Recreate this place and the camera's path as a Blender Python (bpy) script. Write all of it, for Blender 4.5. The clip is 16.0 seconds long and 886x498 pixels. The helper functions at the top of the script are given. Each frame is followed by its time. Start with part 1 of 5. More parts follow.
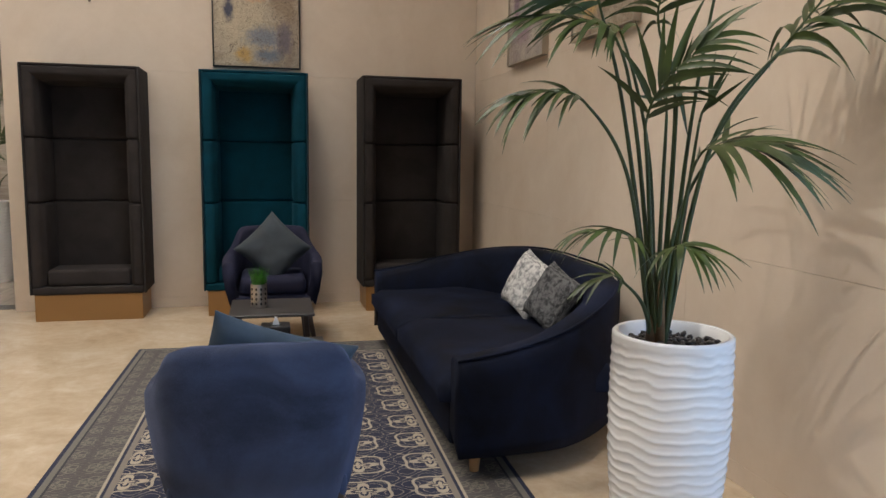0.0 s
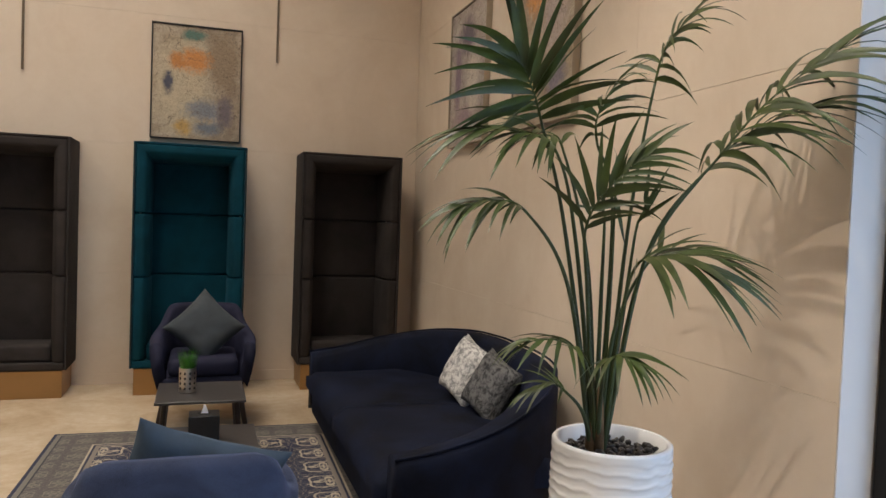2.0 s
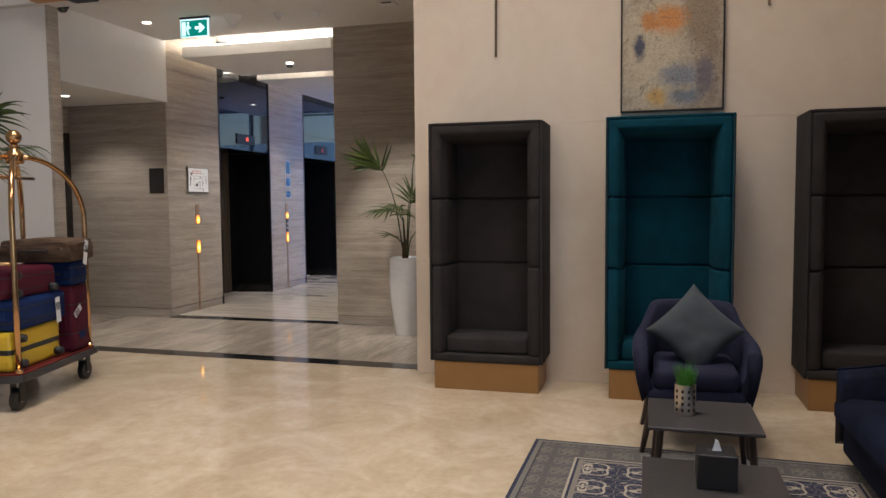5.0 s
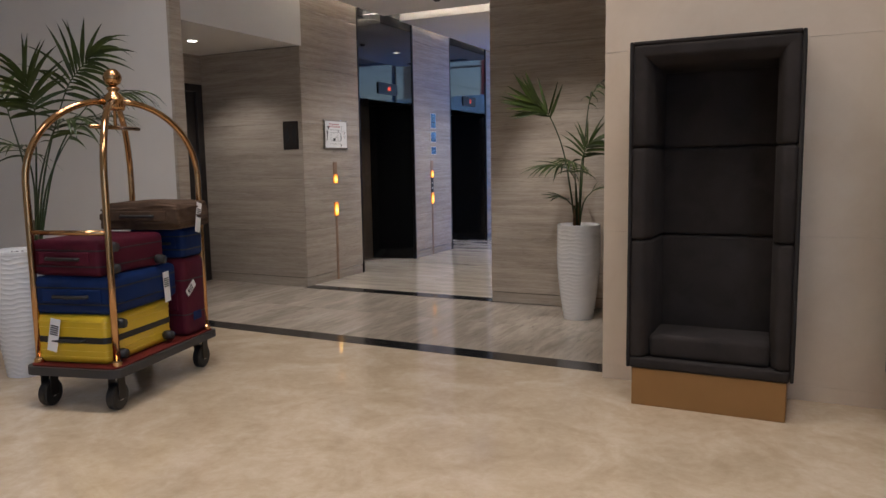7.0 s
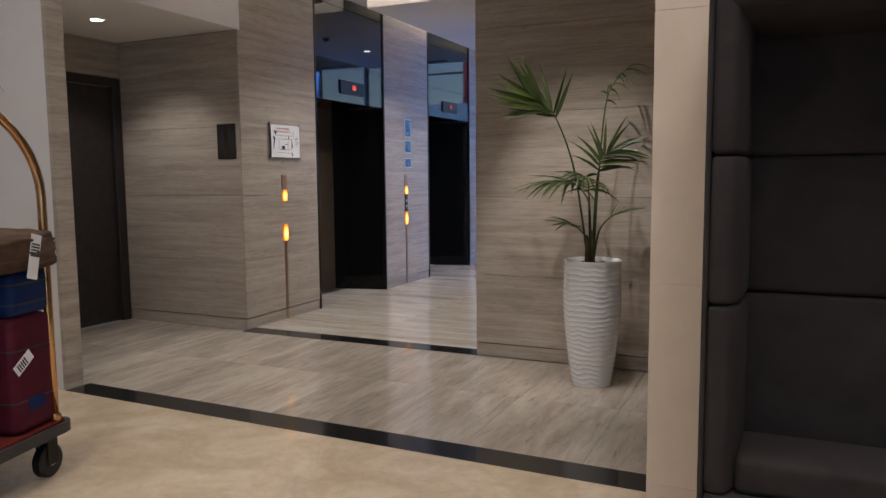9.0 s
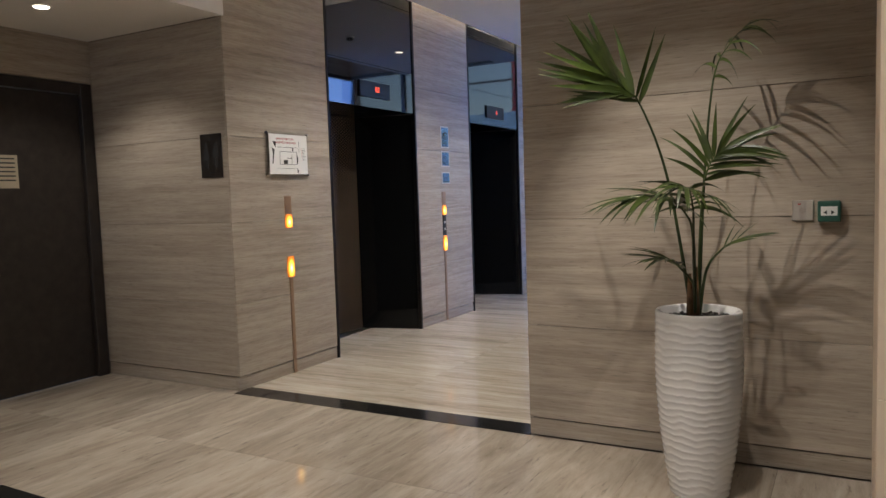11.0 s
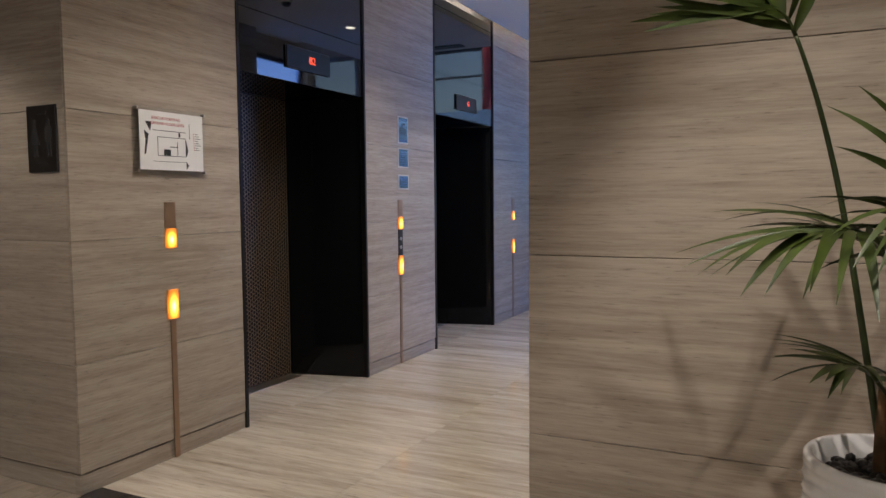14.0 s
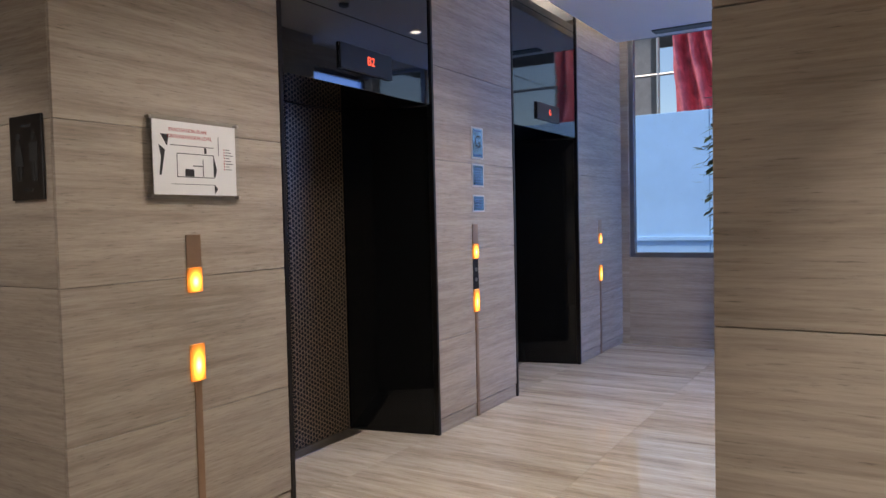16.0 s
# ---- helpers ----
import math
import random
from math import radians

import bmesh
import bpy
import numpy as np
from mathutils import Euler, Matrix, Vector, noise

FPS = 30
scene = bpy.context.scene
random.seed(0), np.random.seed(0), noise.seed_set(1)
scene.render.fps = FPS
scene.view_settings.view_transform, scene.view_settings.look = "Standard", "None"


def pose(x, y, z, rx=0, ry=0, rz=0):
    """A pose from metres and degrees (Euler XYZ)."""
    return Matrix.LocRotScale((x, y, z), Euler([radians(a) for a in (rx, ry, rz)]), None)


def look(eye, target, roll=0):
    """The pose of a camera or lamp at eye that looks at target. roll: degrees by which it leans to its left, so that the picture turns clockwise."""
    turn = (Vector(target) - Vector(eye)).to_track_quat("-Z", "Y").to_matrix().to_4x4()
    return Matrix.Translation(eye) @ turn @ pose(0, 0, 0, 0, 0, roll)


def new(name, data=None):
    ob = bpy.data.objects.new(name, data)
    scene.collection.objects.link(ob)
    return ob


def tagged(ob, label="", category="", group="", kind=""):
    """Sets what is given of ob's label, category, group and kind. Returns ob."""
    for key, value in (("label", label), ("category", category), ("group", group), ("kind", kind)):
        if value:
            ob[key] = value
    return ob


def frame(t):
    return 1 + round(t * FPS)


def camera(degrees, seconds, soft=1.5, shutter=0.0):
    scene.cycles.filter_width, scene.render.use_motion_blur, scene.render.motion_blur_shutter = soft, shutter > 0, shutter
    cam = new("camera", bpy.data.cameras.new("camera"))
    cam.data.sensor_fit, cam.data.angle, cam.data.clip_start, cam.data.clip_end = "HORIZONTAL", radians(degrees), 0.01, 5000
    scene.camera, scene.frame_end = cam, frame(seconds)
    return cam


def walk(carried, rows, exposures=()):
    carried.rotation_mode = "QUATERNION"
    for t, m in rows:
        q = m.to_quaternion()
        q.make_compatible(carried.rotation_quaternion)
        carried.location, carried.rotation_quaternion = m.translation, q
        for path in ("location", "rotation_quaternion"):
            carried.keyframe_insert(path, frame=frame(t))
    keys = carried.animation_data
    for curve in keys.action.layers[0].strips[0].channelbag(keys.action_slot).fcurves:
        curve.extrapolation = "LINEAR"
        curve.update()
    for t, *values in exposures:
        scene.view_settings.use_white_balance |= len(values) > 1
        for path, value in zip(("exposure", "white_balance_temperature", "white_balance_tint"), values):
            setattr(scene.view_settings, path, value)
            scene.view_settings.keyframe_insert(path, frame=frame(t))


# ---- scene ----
cam = camera(62.0, 16.0)
PATH = [
    (0, (0.232, 0.148, 1.275), (0.689, 2.08, 1.03), 0.8),
    (0.5, (0.215, 0.14, 1.321), (0.742, 2.056, 1.099), 1.4),
    (1, (0.201, 0.139, 1.334), (0.78, 2.044, 1.153), 1.7),
    (1.5, (0.215, 0.144, 1.364), (0.83, 2.043, 1.232), 1.9),
    (2, (0.227, 0.181, 1.392), (0.847, 2.081, 1.322), 2.1),
    (2.5, (0.249, 0.207, 1.409), (0.77, 2.137, 1.387), 1.9),
    (3, (0.231, 0.225, 1.405), (0.528, 2.203, 1.397), 1.2),
    (3.5, (0.169, 0.285, 1.408), (0.216, 2.284, 1.381), 0.1),
    (4, (0.044, 0.496, 1.41), (-0.121, 2.488, 1.355), -0.8),
    (4.5, (0.006, 0.763, 1.364), (-0.356, 2.728, 1.283), -0.8),
    (5, (-0.014, 1.038, 1.375), (-0.544, 2.962, 1.243), -0.5),
    (7.5, (-0.869, 2.559, 1.322), (-1.762, 4.331, 1.074), -1.1),
    (8, (-1.038, 2.91, 1.331), (-1.897, 4.697, 1.07), -0.9),
    (8.5, (-1.227, 3.272, 1.342), (-2.056, 5.076, 1.101), -1.0),
    (9, (-1.294, 3.649, 1.325), (-2.131, 5.454, 1.128), -0.5),
    (11.5, (-1.902, 5.289, 1.323), (-2.934, 6.997, 1.192), -1.6),
    (12, (-1.961, 5.604, 1.329), (-3.042, 7.283, 1.221), -0.9),
    (12.5, (-2.107, 5.854, 1.352), (-3.177, 7.54, 1.249), -0.6),
    (13, (-2.266, 6.049, 1.353), (-3.288, 7.764, 1.244), -0.6),
    (13.5, (-2.414, 6.272, 1.353), (-3.37, 8.024, 1.228), -0.3),
    (14, (-2.568, 6.451, 1.348), (-3.445, 8.244, 1.213), -0.5),
    (14.5, (-2.774, 6.603, 1.365), (-3.602, 8.419, 1.225), -0.9),
    (15, (-2.886, 6.785, 1.363), (-3.775, 8.572, 1.238), -1.0),
    (15.5, (-2.943, 7.011, 1.37), (-3.935, 8.745, 1.271), -1.0),
    (16, (-3.056, 7.189, 1.386), (-4.09, 8.899, 1.305), -1.3),
]
walk(cam, [(t, look(eye, target, roll)) for t, eye, target, roll in PATH],
     ((0, 0.2, 6100, 10), (1, 0.2, 6250, 11), (2.5, 0.2, 6500, 11), (3.5, 0.2, 6350, 13), (5, 0.1, 6000, 12), (7.5, -0.22, 5900, 14), (9, -0.08, 5850, 13),
      (11.5, 0.02, 6350, 10), (13, -0.2, 6450, 12), (15, -0.12, 6350, 13), (16, 0.0, 6350, 14)))


# ---- world, lights ----
world = bpy.data.worlds.new("sky")
scene.world = world
world.use_nodes = True
wn = world.node_tree
sky = wn.nodes.new("ShaderNodeTexSky")
sky.sky_type, sky.sun_disc = "NISHITA", False
sky.sun_elevation, sky.sun_rotation = radians(63), radians(225)
wn.links.new(sky.outputs[0], wn.nodes["Background"].inputs[0])
wn.nodes["Background"].inputs[1].default_value = 0.15
sun = new("sun", bpy.data.lights.new("sun", "SUN"))
sun.data.energy, sun.data.angle, sun.data.color = 3.6, radians(12), (1, 0.95, 0.88)
sun.matrix_world = look((-5, 7, 14), (0, 12, 0))

WARM = (1.0, 0.91, 0.81)


def spot(name, x, y, z, tx, ty, watts, angle=70, size=0.05, color=WARM, blend=0.6):
    ob = new(name, bpy.data.lights.new(name, "SPOT"))
    d = ob.data
    d.energy, d.spot_size, d.spot_blend, d.shadow_soft_size, d.color = watts, radians(angle), blend, size, color
    ob.matrix_world = look((x, y, z), (tx, ty, 0))
    return ob


def area(name, x, y, z, sx, sy, watts, target, color=WARM):
    ob = new(name, bpy.data.lights.new(name, "AREA"))
    d = ob.data
    d.shape, d.size, d.size_y, d.energy, d.color = "RECTANGLE", sx, sy, watts, color
    ob.matrix_world = look((x, y, z), target)
    return ob


HIGH = 5.6     # lounge ceiling
LOW = 3.27     # passage ceiling
LIFTC = 3.55   # lift lobby ceiling over the rafts
# panel lamps added to fill the lounge from its unseen ceiling, and downlights
for cx, cy in ((-1.8, 1.6), (-0.4, 4.5), (-3.4, 4.6)):
    area("ceiling_panel_lamp", cx, cy, HIGH - 0.06, 1.4, 1.4, 50, (cx, cy, 0)).data.spread = radians(115)
spot("downlight_lamp", -0.7, 0.6, HIGH - 0.08, 2.8, 2.9, 260, 34, 0.012)
spot("downlight_lamp", 0.5, 0.2, HIGH - 0.08, 2.3, 2.9, 75, 36, 0.012)
spot("downlight_lamp", 1.1, 2.3, HIGH - 0.08, 1.9, 2.7, 30, 44, 0.012)
spot("downlight_lamp", 0.2, 1.5, HIGH - 0.08, 2.4, 2.5, 60, 38, 0.012)
spot("downlight_lamp", -4.6, 4.2, HIGH - 0.08, -4.9, 6.0, 50, 55, 0.05)
# passage and niche downlights
spot("downlight_lamp", -5.09, 7.82, LOW - 0.03, -4.6, 7.9, 26, 80, 0.06)
# next two spots throw the palm's shadows; their fixtures are added
spot("downlight_lamp", -2.95, 7.1, LOW - 0.03, -2.1, 9.0, 95, 44, 0.012)
spot("downlight_lamp", -2.36, 7.36, LOW - 0.03, -2.7, 8.5, 95, 46, 0.012)
spot("downlight_lamp", -6.21, 7.87, 2.54, -6.2, 8.2, 42, 110, 0.04)
# lobby row: one downlight is known, two are added to brighten the floor
for ly in (9.5, 11.2, 12.9):
    spot("downlight_lamp", -4.3, ly, 3.07, -4.3, ly, 112, 120, 0.05, (1.0, 0.93, 0.84))
# daylight through the two windows
area("window_sky", -1.86, 13.9, 2.12, 2.3, 2.2, 55, (-5.0, 13.9, 1.6), (0.14, 0.33, 1.0))
area("window_sky", 2.35, -0.9, 2.0, 5.0, 3.6, 60, (0.0, -0.9, 1.6), (0.55, 0.72, 1.0))


# ---- materials ----
def nodes_of(name, rough=0.5, metal=0.0, color=(0.5, 0.5, 0.5)):
    m = bpy.data.materials.new(name)
    m.use_nodes = True
    b = m.node_tree.nodes["Principled BSDF"]
    b.inputs["Base Color"].default_value = (*color, 1)
    b.inputs["Roughness"].default_value = rough
    b.inputs["Metallic"].default_value = metal
    return m, m.node_tree.nodes, m.node_tree.links, b


def coords(n, l, scale=(1, 1, 1), rot=0.0):
    mp = n.new("ShaderNodeMapping")
    mp.inputs["Scale"].default_value = scale
    mp.inputs["Rotation"].default_value = (0, 0, rot)
    geo = n.new("ShaderNodeNewGeometry")
    l.new(geo.outputs["Position"], mp.inputs["Vector"])
    return mp.outputs[0]


def noise_tex(n, l, vec, scale, detail=6, rough=0.6, distort=0.0):
    t = n.new("ShaderNodeTexNoise")
    t.inputs["Scale"].default_value, t.inputs["Detail"].default_value = scale, detail
    t.inputs["Roughness"].default_value, t.inputs["Distortion"].default_value = rough, distort
    l.new(vec, t.inputs["Vector"])
    return t.outputs["Fac"]


def ramp(n, l, fac, stops):
    r = n.new("ShaderNodeValToRGB")
    e = r.color_ramp.elements
    while len(e) < len(stops):
        e.new(0.5)
    for k, (p, c) in zip(e, stops):
        k.position, k.color = p, (*c, 1)
    l.new(fac, r.inputs[0])
    return r.outputs[0]


def mix(n, l, fac, a, b, mode="MIX"):
    m = n.new("ShaderNodeMix")
    m.data_type, m.blend_type = "RGBA", mode
    for sock, v in ((m.inputs[0], fac), (m.inputs[6], a), (m.inputs[7], b)):
        if hasattr(v, "links"):
            l.new(v, sock)
        elif isinstance(v, tuple):
            sock.default_value = (*v, 1)
        else:
            sock.default_value = v
    return m.outputs[2]


def num(n, l, op, a, b=0.0, c=0.0):
    m = n.new("ShaderNodeMath")
    m.operation = op
    for sock, v in zip(m.inputs, (a, b, c)):
        if hasattr(v, "links"):
            l.new(v, sock)
        else:
            sock.default_value = v
    return m.outputs[0]


def bump(n, l, b, height, strength, dist=0.005):
    k = n.new("ShaderNodeBump")
    k.inputs["Strength"].default_value, k.inputs["Distance"].default_value = strength, dist
    l.new(height, k.inputs["Height"])
    l.new(k.outputs[0], b.inputs["Normal"])


def plain(name, color, rough=0.5, metal=0.0, vary=0.12, scale=6.0, grain=0.0, grain_scale=300.0):
    m, n, l, b = nodes_of(name, rough, metal, color)
    v = coords(n, l)
    f = noise_tex(n, l, v, scale)
    lo = tuple(c * (1 - vary) for c in color)
    hi = tuple(min(1, c * (1 + vary)) for c in color)
    l.new(ramp(n, l, f, ((0.3, lo), (0.7, hi))), b.inputs["Base Color"])
    if grain:
        bump(n, l, b, noise_tex(n, l, v, grain_scale, 3), grain, 0.002)
    return m


def banded(name, cols, scale, rough, coarse=0.9, gloss_bump=0.05, grain=(14, 14, 110), lo=0.30, hi=0.70):
    """Vein-cut stone: long bands, fine streaks, a tone of its own for each slab."""
    m, n, l, b = nodes_of(name, rough)
    v = coords(n, l, scale)
    info = n.new("ShaderNodeObjectInfo")
    add = n.new("ShaderNodeVectorMath")
    l.new(v, add.inputs[0])
    comb = n.new("ShaderNodeCombineXYZ")
    shift = num(n, l, "MULTIPLY", info.outputs["Random"], 37.0)
    for k in range(3):
        l.new(shift, comb.inputs[k])
    l.new(comb.outputs[0], add.inputs[1])
    v = add.outputs[0]
    a = noise_tex(n, l, v, coarse, 5, 0.65, 0.12)
    f = noise_tex(n, l, v, coarse * 4.5, 8, 0.75, 0.45)
    s = num(n, l, "ADD", num(n, l, "MULTIPLY", a, 0.52), num(n, l, "MULTIPLY", f, 0.48))
    c = ramp(n, l, s, ((lo, cols[0]), (0.45, cols[1]), (0.55, cols[2]), (hi, cols[3])))
    fine = noise_tex(n, l, coords(n, l, grain), 1.0, 4, 0.7)
    c = mix(n, l, 1.0, c, ramp(n, l, fine, ((0.28, (0.5,) * 3), (0.40, (0.97,) * 3), (0.7, (1.08,) * 3))), "MULTIPLY")
    tone = num(n, l, "MULTIPLY_ADD", info.outputs["Random"], 0.12, 0.94)
    c = mix(n, l, 1.0, c, tone, "MULTIPLY")
    l.new(c, b.inputs["Base Color"])
    pits = noise_tex(n, l, v, coarse * 9, 4, 0.7)
    l.new(ramp(n, l, pits, ((0.3, (rough * 1.9,) * 3), (0.7, (rough,) * 3))), b.inputs["Roughness"])
    bump(n, l, b, f, gloss_bump, 0.003)
    return m


STONE = ((0.22, 0.178, 0.135), (0.33, 0.275, 0.215), (0.41, 0.35, 0.28), (0.48, 0.42, 0.345))
M_STONE = banded("vein_cut_stone_wall", STONE, (0.75, 0.75, 15.0), 0.34, 1.3, 0.15, (13, 13, 170), 0.29, 0.71)
FST = ((0.25, 0.20, 0.15), (0.42, 0.36, 0.285), (0.55, 0.485, 0.40), (0.64, 0.575, 0.485))
FSY = ((0.22, 0.178, 0.135), (0.34, 0.285, 0.225), (0.45, 0.385, 0.31), (0.54, 0.475, 0.39))
M_FLOOR_Y = banded("vein_cut_stone_floor_along", FSY, (1.8, 0.3, 1.0), 0.05, 1.3, 0.004, (30, 5, 10), 0.31, 0.69)
M_FLOOR_X = banded("vein_cut_stone_floor_across", FST, (0.42, 4.5, 1.0), 0.05, 1.3, 0.004, (6, 60, 10), 0.34, 0.66)
STRIP = plain("black_granite", (0.018, 0.017, 0.016), 0.12, 0, 0.5, 90)


def marble(name, base, dark, light, rough, scale):
    m, n, l, b = nodes_of(name, rough)
    v = coords(n, l)
    a = noise_tex(n, l, v, scale, 9, 0.62, 1.2)
    f = noise_tex(n, l, v, scale * 7, 8, 0.7, 0.6)
    s = num(n, l, "ADD", num(n, l, "MULTIPLY", a, 0.65), num(n, l, "MULTIPLY", f, 0.35))
    l.new(ramp(n, l, s, ((0.34, dark), (0.5, base), (0.66, light))), b.inputs["Base Color"])
    l.new(ramp(n, l, a, ((0.3, (rough * 1.8,) * 3), (0.7, (rough,) * 3))), b.inputs["Roughness"])
    return m


M_MARBLE = marble("cream_marble_floor", (0.55, 0.435, 0.30), (0.45, 0.345, 0.225), (0.64, 0.53, 0.395), 0.045, 2.4)
M_CREAM = marble("cream_wall_panel", (0.68, 0.565, 0.44), (0.64, 0.52, 0.395), (0.72, 0.61, 0.485), 0.42, 0.9)
M_WHITE = plain("white_paint", (0.74, 0.71, 0.67), 0.6, 0, 0.03, 2, 0.05, 200)
M_CEIL = plain("ceiling_paint", (0.78, 0.75, 0.70), 0.8, 0, 0.02, 2)
M_GROUT = plain("joint_filler", (0.16, 0.13, 0.10), 0.8)


def fabric(name, color, vary=0.25, scale=9.0, weave=700, rough=0.9, sheen=0.3):
    m, n, l, b = nodes_of(name, rough, 0, color)
    v = coords(n, l)
    f = noise_tex(n, l, v, scale, 5, 0.6, 0.5)
    g = noise_tex(n, l, v, weave, 2)
    s = num(n, l, "ADD", num(n, l, "MULTIPLY", f, 0.7), num(n, l, "MULTIPLY", g, 0.3))
    lo, hi = tuple(c * (1 - vary) for c in color), tuple(c * (1 + vary) for c in color)
    l.new(ramp(n, l, s, ((0.35, lo), (0.65, hi))), b.inputs["Base Color"])
    b.inputs["Specular IOR Level"].default_value = 0.15
    b.inputs["Sheen Weight"].default_value = sheen
    b.inputs["Sheen Roughness"].default_value = 0.4
    b.inputs["Sheen Tint"].default_value = (*tuple(min(1, c * 6 + 0.01) for c in color), 1)
    bump(n, l, b, g, 0.25, 0.002)
    return m


M_GREYFAB = fabric("charcoal_wool", (0.033, 0.028, 0.026), 0.25, 5, 700, 0.95, 0.06)
M_TEAL = fabric("teal_wool", (0.003, 0.041, 0.063), 0.25, 5, 700, 0.95, 0.08)
M_NAVY = fabric("navy_velvet", (0.0035, 0.0058, 0.016), 0.9, 4, 500, 0.8, 0.07)
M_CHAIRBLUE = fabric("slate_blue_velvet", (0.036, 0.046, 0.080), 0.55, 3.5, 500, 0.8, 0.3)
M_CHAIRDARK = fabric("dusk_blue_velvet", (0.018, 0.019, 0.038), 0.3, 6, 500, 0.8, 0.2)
M_PILGREY = fabric("grey_blue_cotton", (0.055, 0.064, 0.070), 0.15, 8, 700, 0.9, 0.1)
M_PILBLUE = fabric("denim_blue_cotton", (0.052, 0.074, 0.100), 0.2, 8, 700, 0.9, 0.15)
M_PIPING = plain("dark_piping", (0.02, 0.018, 0.017), 0.8)
M_BASE = plain("tan_plinth", (0.31, 0.165, 0.055), 0.4, 0.25, 0.06, 4)


def fluff(name, dark, light):
    m, n, l, b = nodes_of(name, 0.9)
    tc = n.new("ShaderNodeTexCoord")
    mp = n.new("ShaderNodeMapping")
    mp.inputs["Scale"].default_value = (14, 40, 14)
    l.new(tc.outputs["Object"], mp.inputs[0])
    f = noise_tex(n, l, mp.outputs[0], 2.2, 5, 0.7, 0.4)
    l.new(ramp(n, l, f, ((0.40, dark), (0.58, light))), b.inputs["Base Color"])
    bump(n, l, b, f, 0.9, 0.012)
    return m


M_FLUFFW = fluff("tufted_white_wool", (0.22, 0.22, 0.22), (0.66, 0.65, 0.62))
M_FLUFFG = fluff("tufted_grey_wool", (0.018, 0.018, 0.020), (0.13, 0.13, 0.13))
M_DARKWOOD = plain("dark_stained_wood", (0.030, 0.018, 0.013), 0.45, 0, 0.3, 20)
M_LIGHTWOOD = plain("beech_leg", (0.50, 0.30, 0.14), 0.45)
M_TABLE = plain("charcoal_laminate", (0.045, 0.040, 0.038), 0.38, 0, 0.2, 40)
M_BLACK = plain("black_leatherette", (0.012, 0.011, 0.011), 0.4, 0, 0.2, 30, 0.2, 260)
M_TISSUE = plain("white_tissue", (0.85, 0.85, 0.85), 0.9)
M_STEEL = plain("brushed_steel", (0.55, 0.50, 0.44), 0.28, 1.0, 0.08, 30)
M_GRASS = plain("bright_grass", (0.055, 0.21, 0.018), 0.5, 0, 0.4, 40)
M_LEAF = plain("palm_leaf", (0.038, 0.057, 0.008), 0.42, 0, 0.55, 9)
M_STEM = plain("palm_stem", (0.030, 0.048, 0.012), 0.45, 0, 0.4, 14)
M_TRUNK = plain("palm_sheath", (0.16, 0.085, 0.035), 0.7, 0, 0.5, 30)
M_POT = plain("white_glazed_ceramic", (0.80, 0.79, 0.77), 0.16, 0, 0.02, 3)
M_SOIL = plain("dark_soil", (0.015, 0.012, 0.010), 0.9)
M_PEBBLE = plain("black_pebbles", (0.022, 0.018, 0.016), 0.4, 0, 0.5, 25)
M_BRASS = plain("polished_brass", (0.56, 0.33, 0.15), 0.12, 1.0, 0.06, 5)
M_BARMETAL = plain("bronze_bar", (0.19, 0.145, 0.10), 0.45, 0.6)
M_FRAME = plain("silver_frame", (0.42, 0.36, 0.28), 0.4, 0.5)
M_FRAMEDARK = plain("black_frame", (0.02, 0.017, 0.015), 0.4)
M_CARPETRED = fabric("red_deck_carpet", (0.10, 0.014, 0.009), 0.2, 10)
M_RUBBER = plain("black_rubber", (0.015, 0.014, 0.013), 0.5)
M_GREYPLASTIC = plain("grey_bumper", (0.035, 0.033, 0.032), 0.5)
M_YELLOW = plain("yellow_hard_shell", (0.66, 0.44, 0.022), 0.28, 0, 0.05, 8)
M_CASEBLUE = fabric("blue_nylon", (0.007, 0.021, 0.085), 0.2, 8, 400, 0.6, 0.1)
M_CASERED = fabric("burgundy_nylon", (0.070, 0.008, 0.018), 0.2, 8, 400, 0.6, 0.1)
M_CASEBROWN = fabric("brown_canvas", (0.080, 0.050, 0.032), 0.25, 14, 300)
M_PAPER = plain("white_paper", (0.80, 0.79, 0.77), 0.6, 0, 0.02)
M_MIRRORPLATE = plain("mirror_finish_plate", (0.62, 0.70, 0.80), 0.10, 1.0, 0.02)
M_NOTICE = plain("beige_notice_paper", (0.34, 0.29, 0.21), 0.6, 0, 0.04)
M_INK = plain("black_ink", (0.02, 0.02, 0.02), 0.6)
M_REDINK = plain("red_ink", (0.45, 0.05, 0.04), 0.6)
M_BLUEINK = plain("blue_ink", (0.05, 0.12, 0.32), 0.5)
M_BLACKGLASS = plain("black_mirror_glass", (0.010, 0.010, 0.011), 0.03, 0, 0.02)
M_BLACKGLASS.node_tree.nodes["Principled BSDF"].inputs["IOR"].default_value = 1.9
M_JAMB = plain("black_polished_jamb", (0.006, 0.006, 0.006), 0.06, 0, 0.02)
M_JAMB.node_tree.nodes["Principled BSDF"].inputs["IOR"].default_value = 1.35
M_BLACKMETAL = plain("black_metal_edge", (0.022, 0.019, 0.017), 0.3, 0.6)
M_BRONZE = plain("copper_strip", (0.33, 0.215, 0.14), 0.35, 0.7)
M_DOOR = plain("wenge_door", (0.022, 0.017, 0.014), 0.4, 0, 0.4, 12)
M_SIGNDARK = plain("dark_bronze_plate", (0.050, 0.043, 0.038), 0.3, 0.6)
M_ALU = plain("grey_window_frame", (0.16, 0.16, 0.165), 0.4, 0.5)
M_PLATE = plain("steel_wall_plate", (0.62, 0.58, 0.52), 0.35, 0.8)
M_GREEN = plain("green_housing", (0.02, 0.085, 0.06), 0.4)
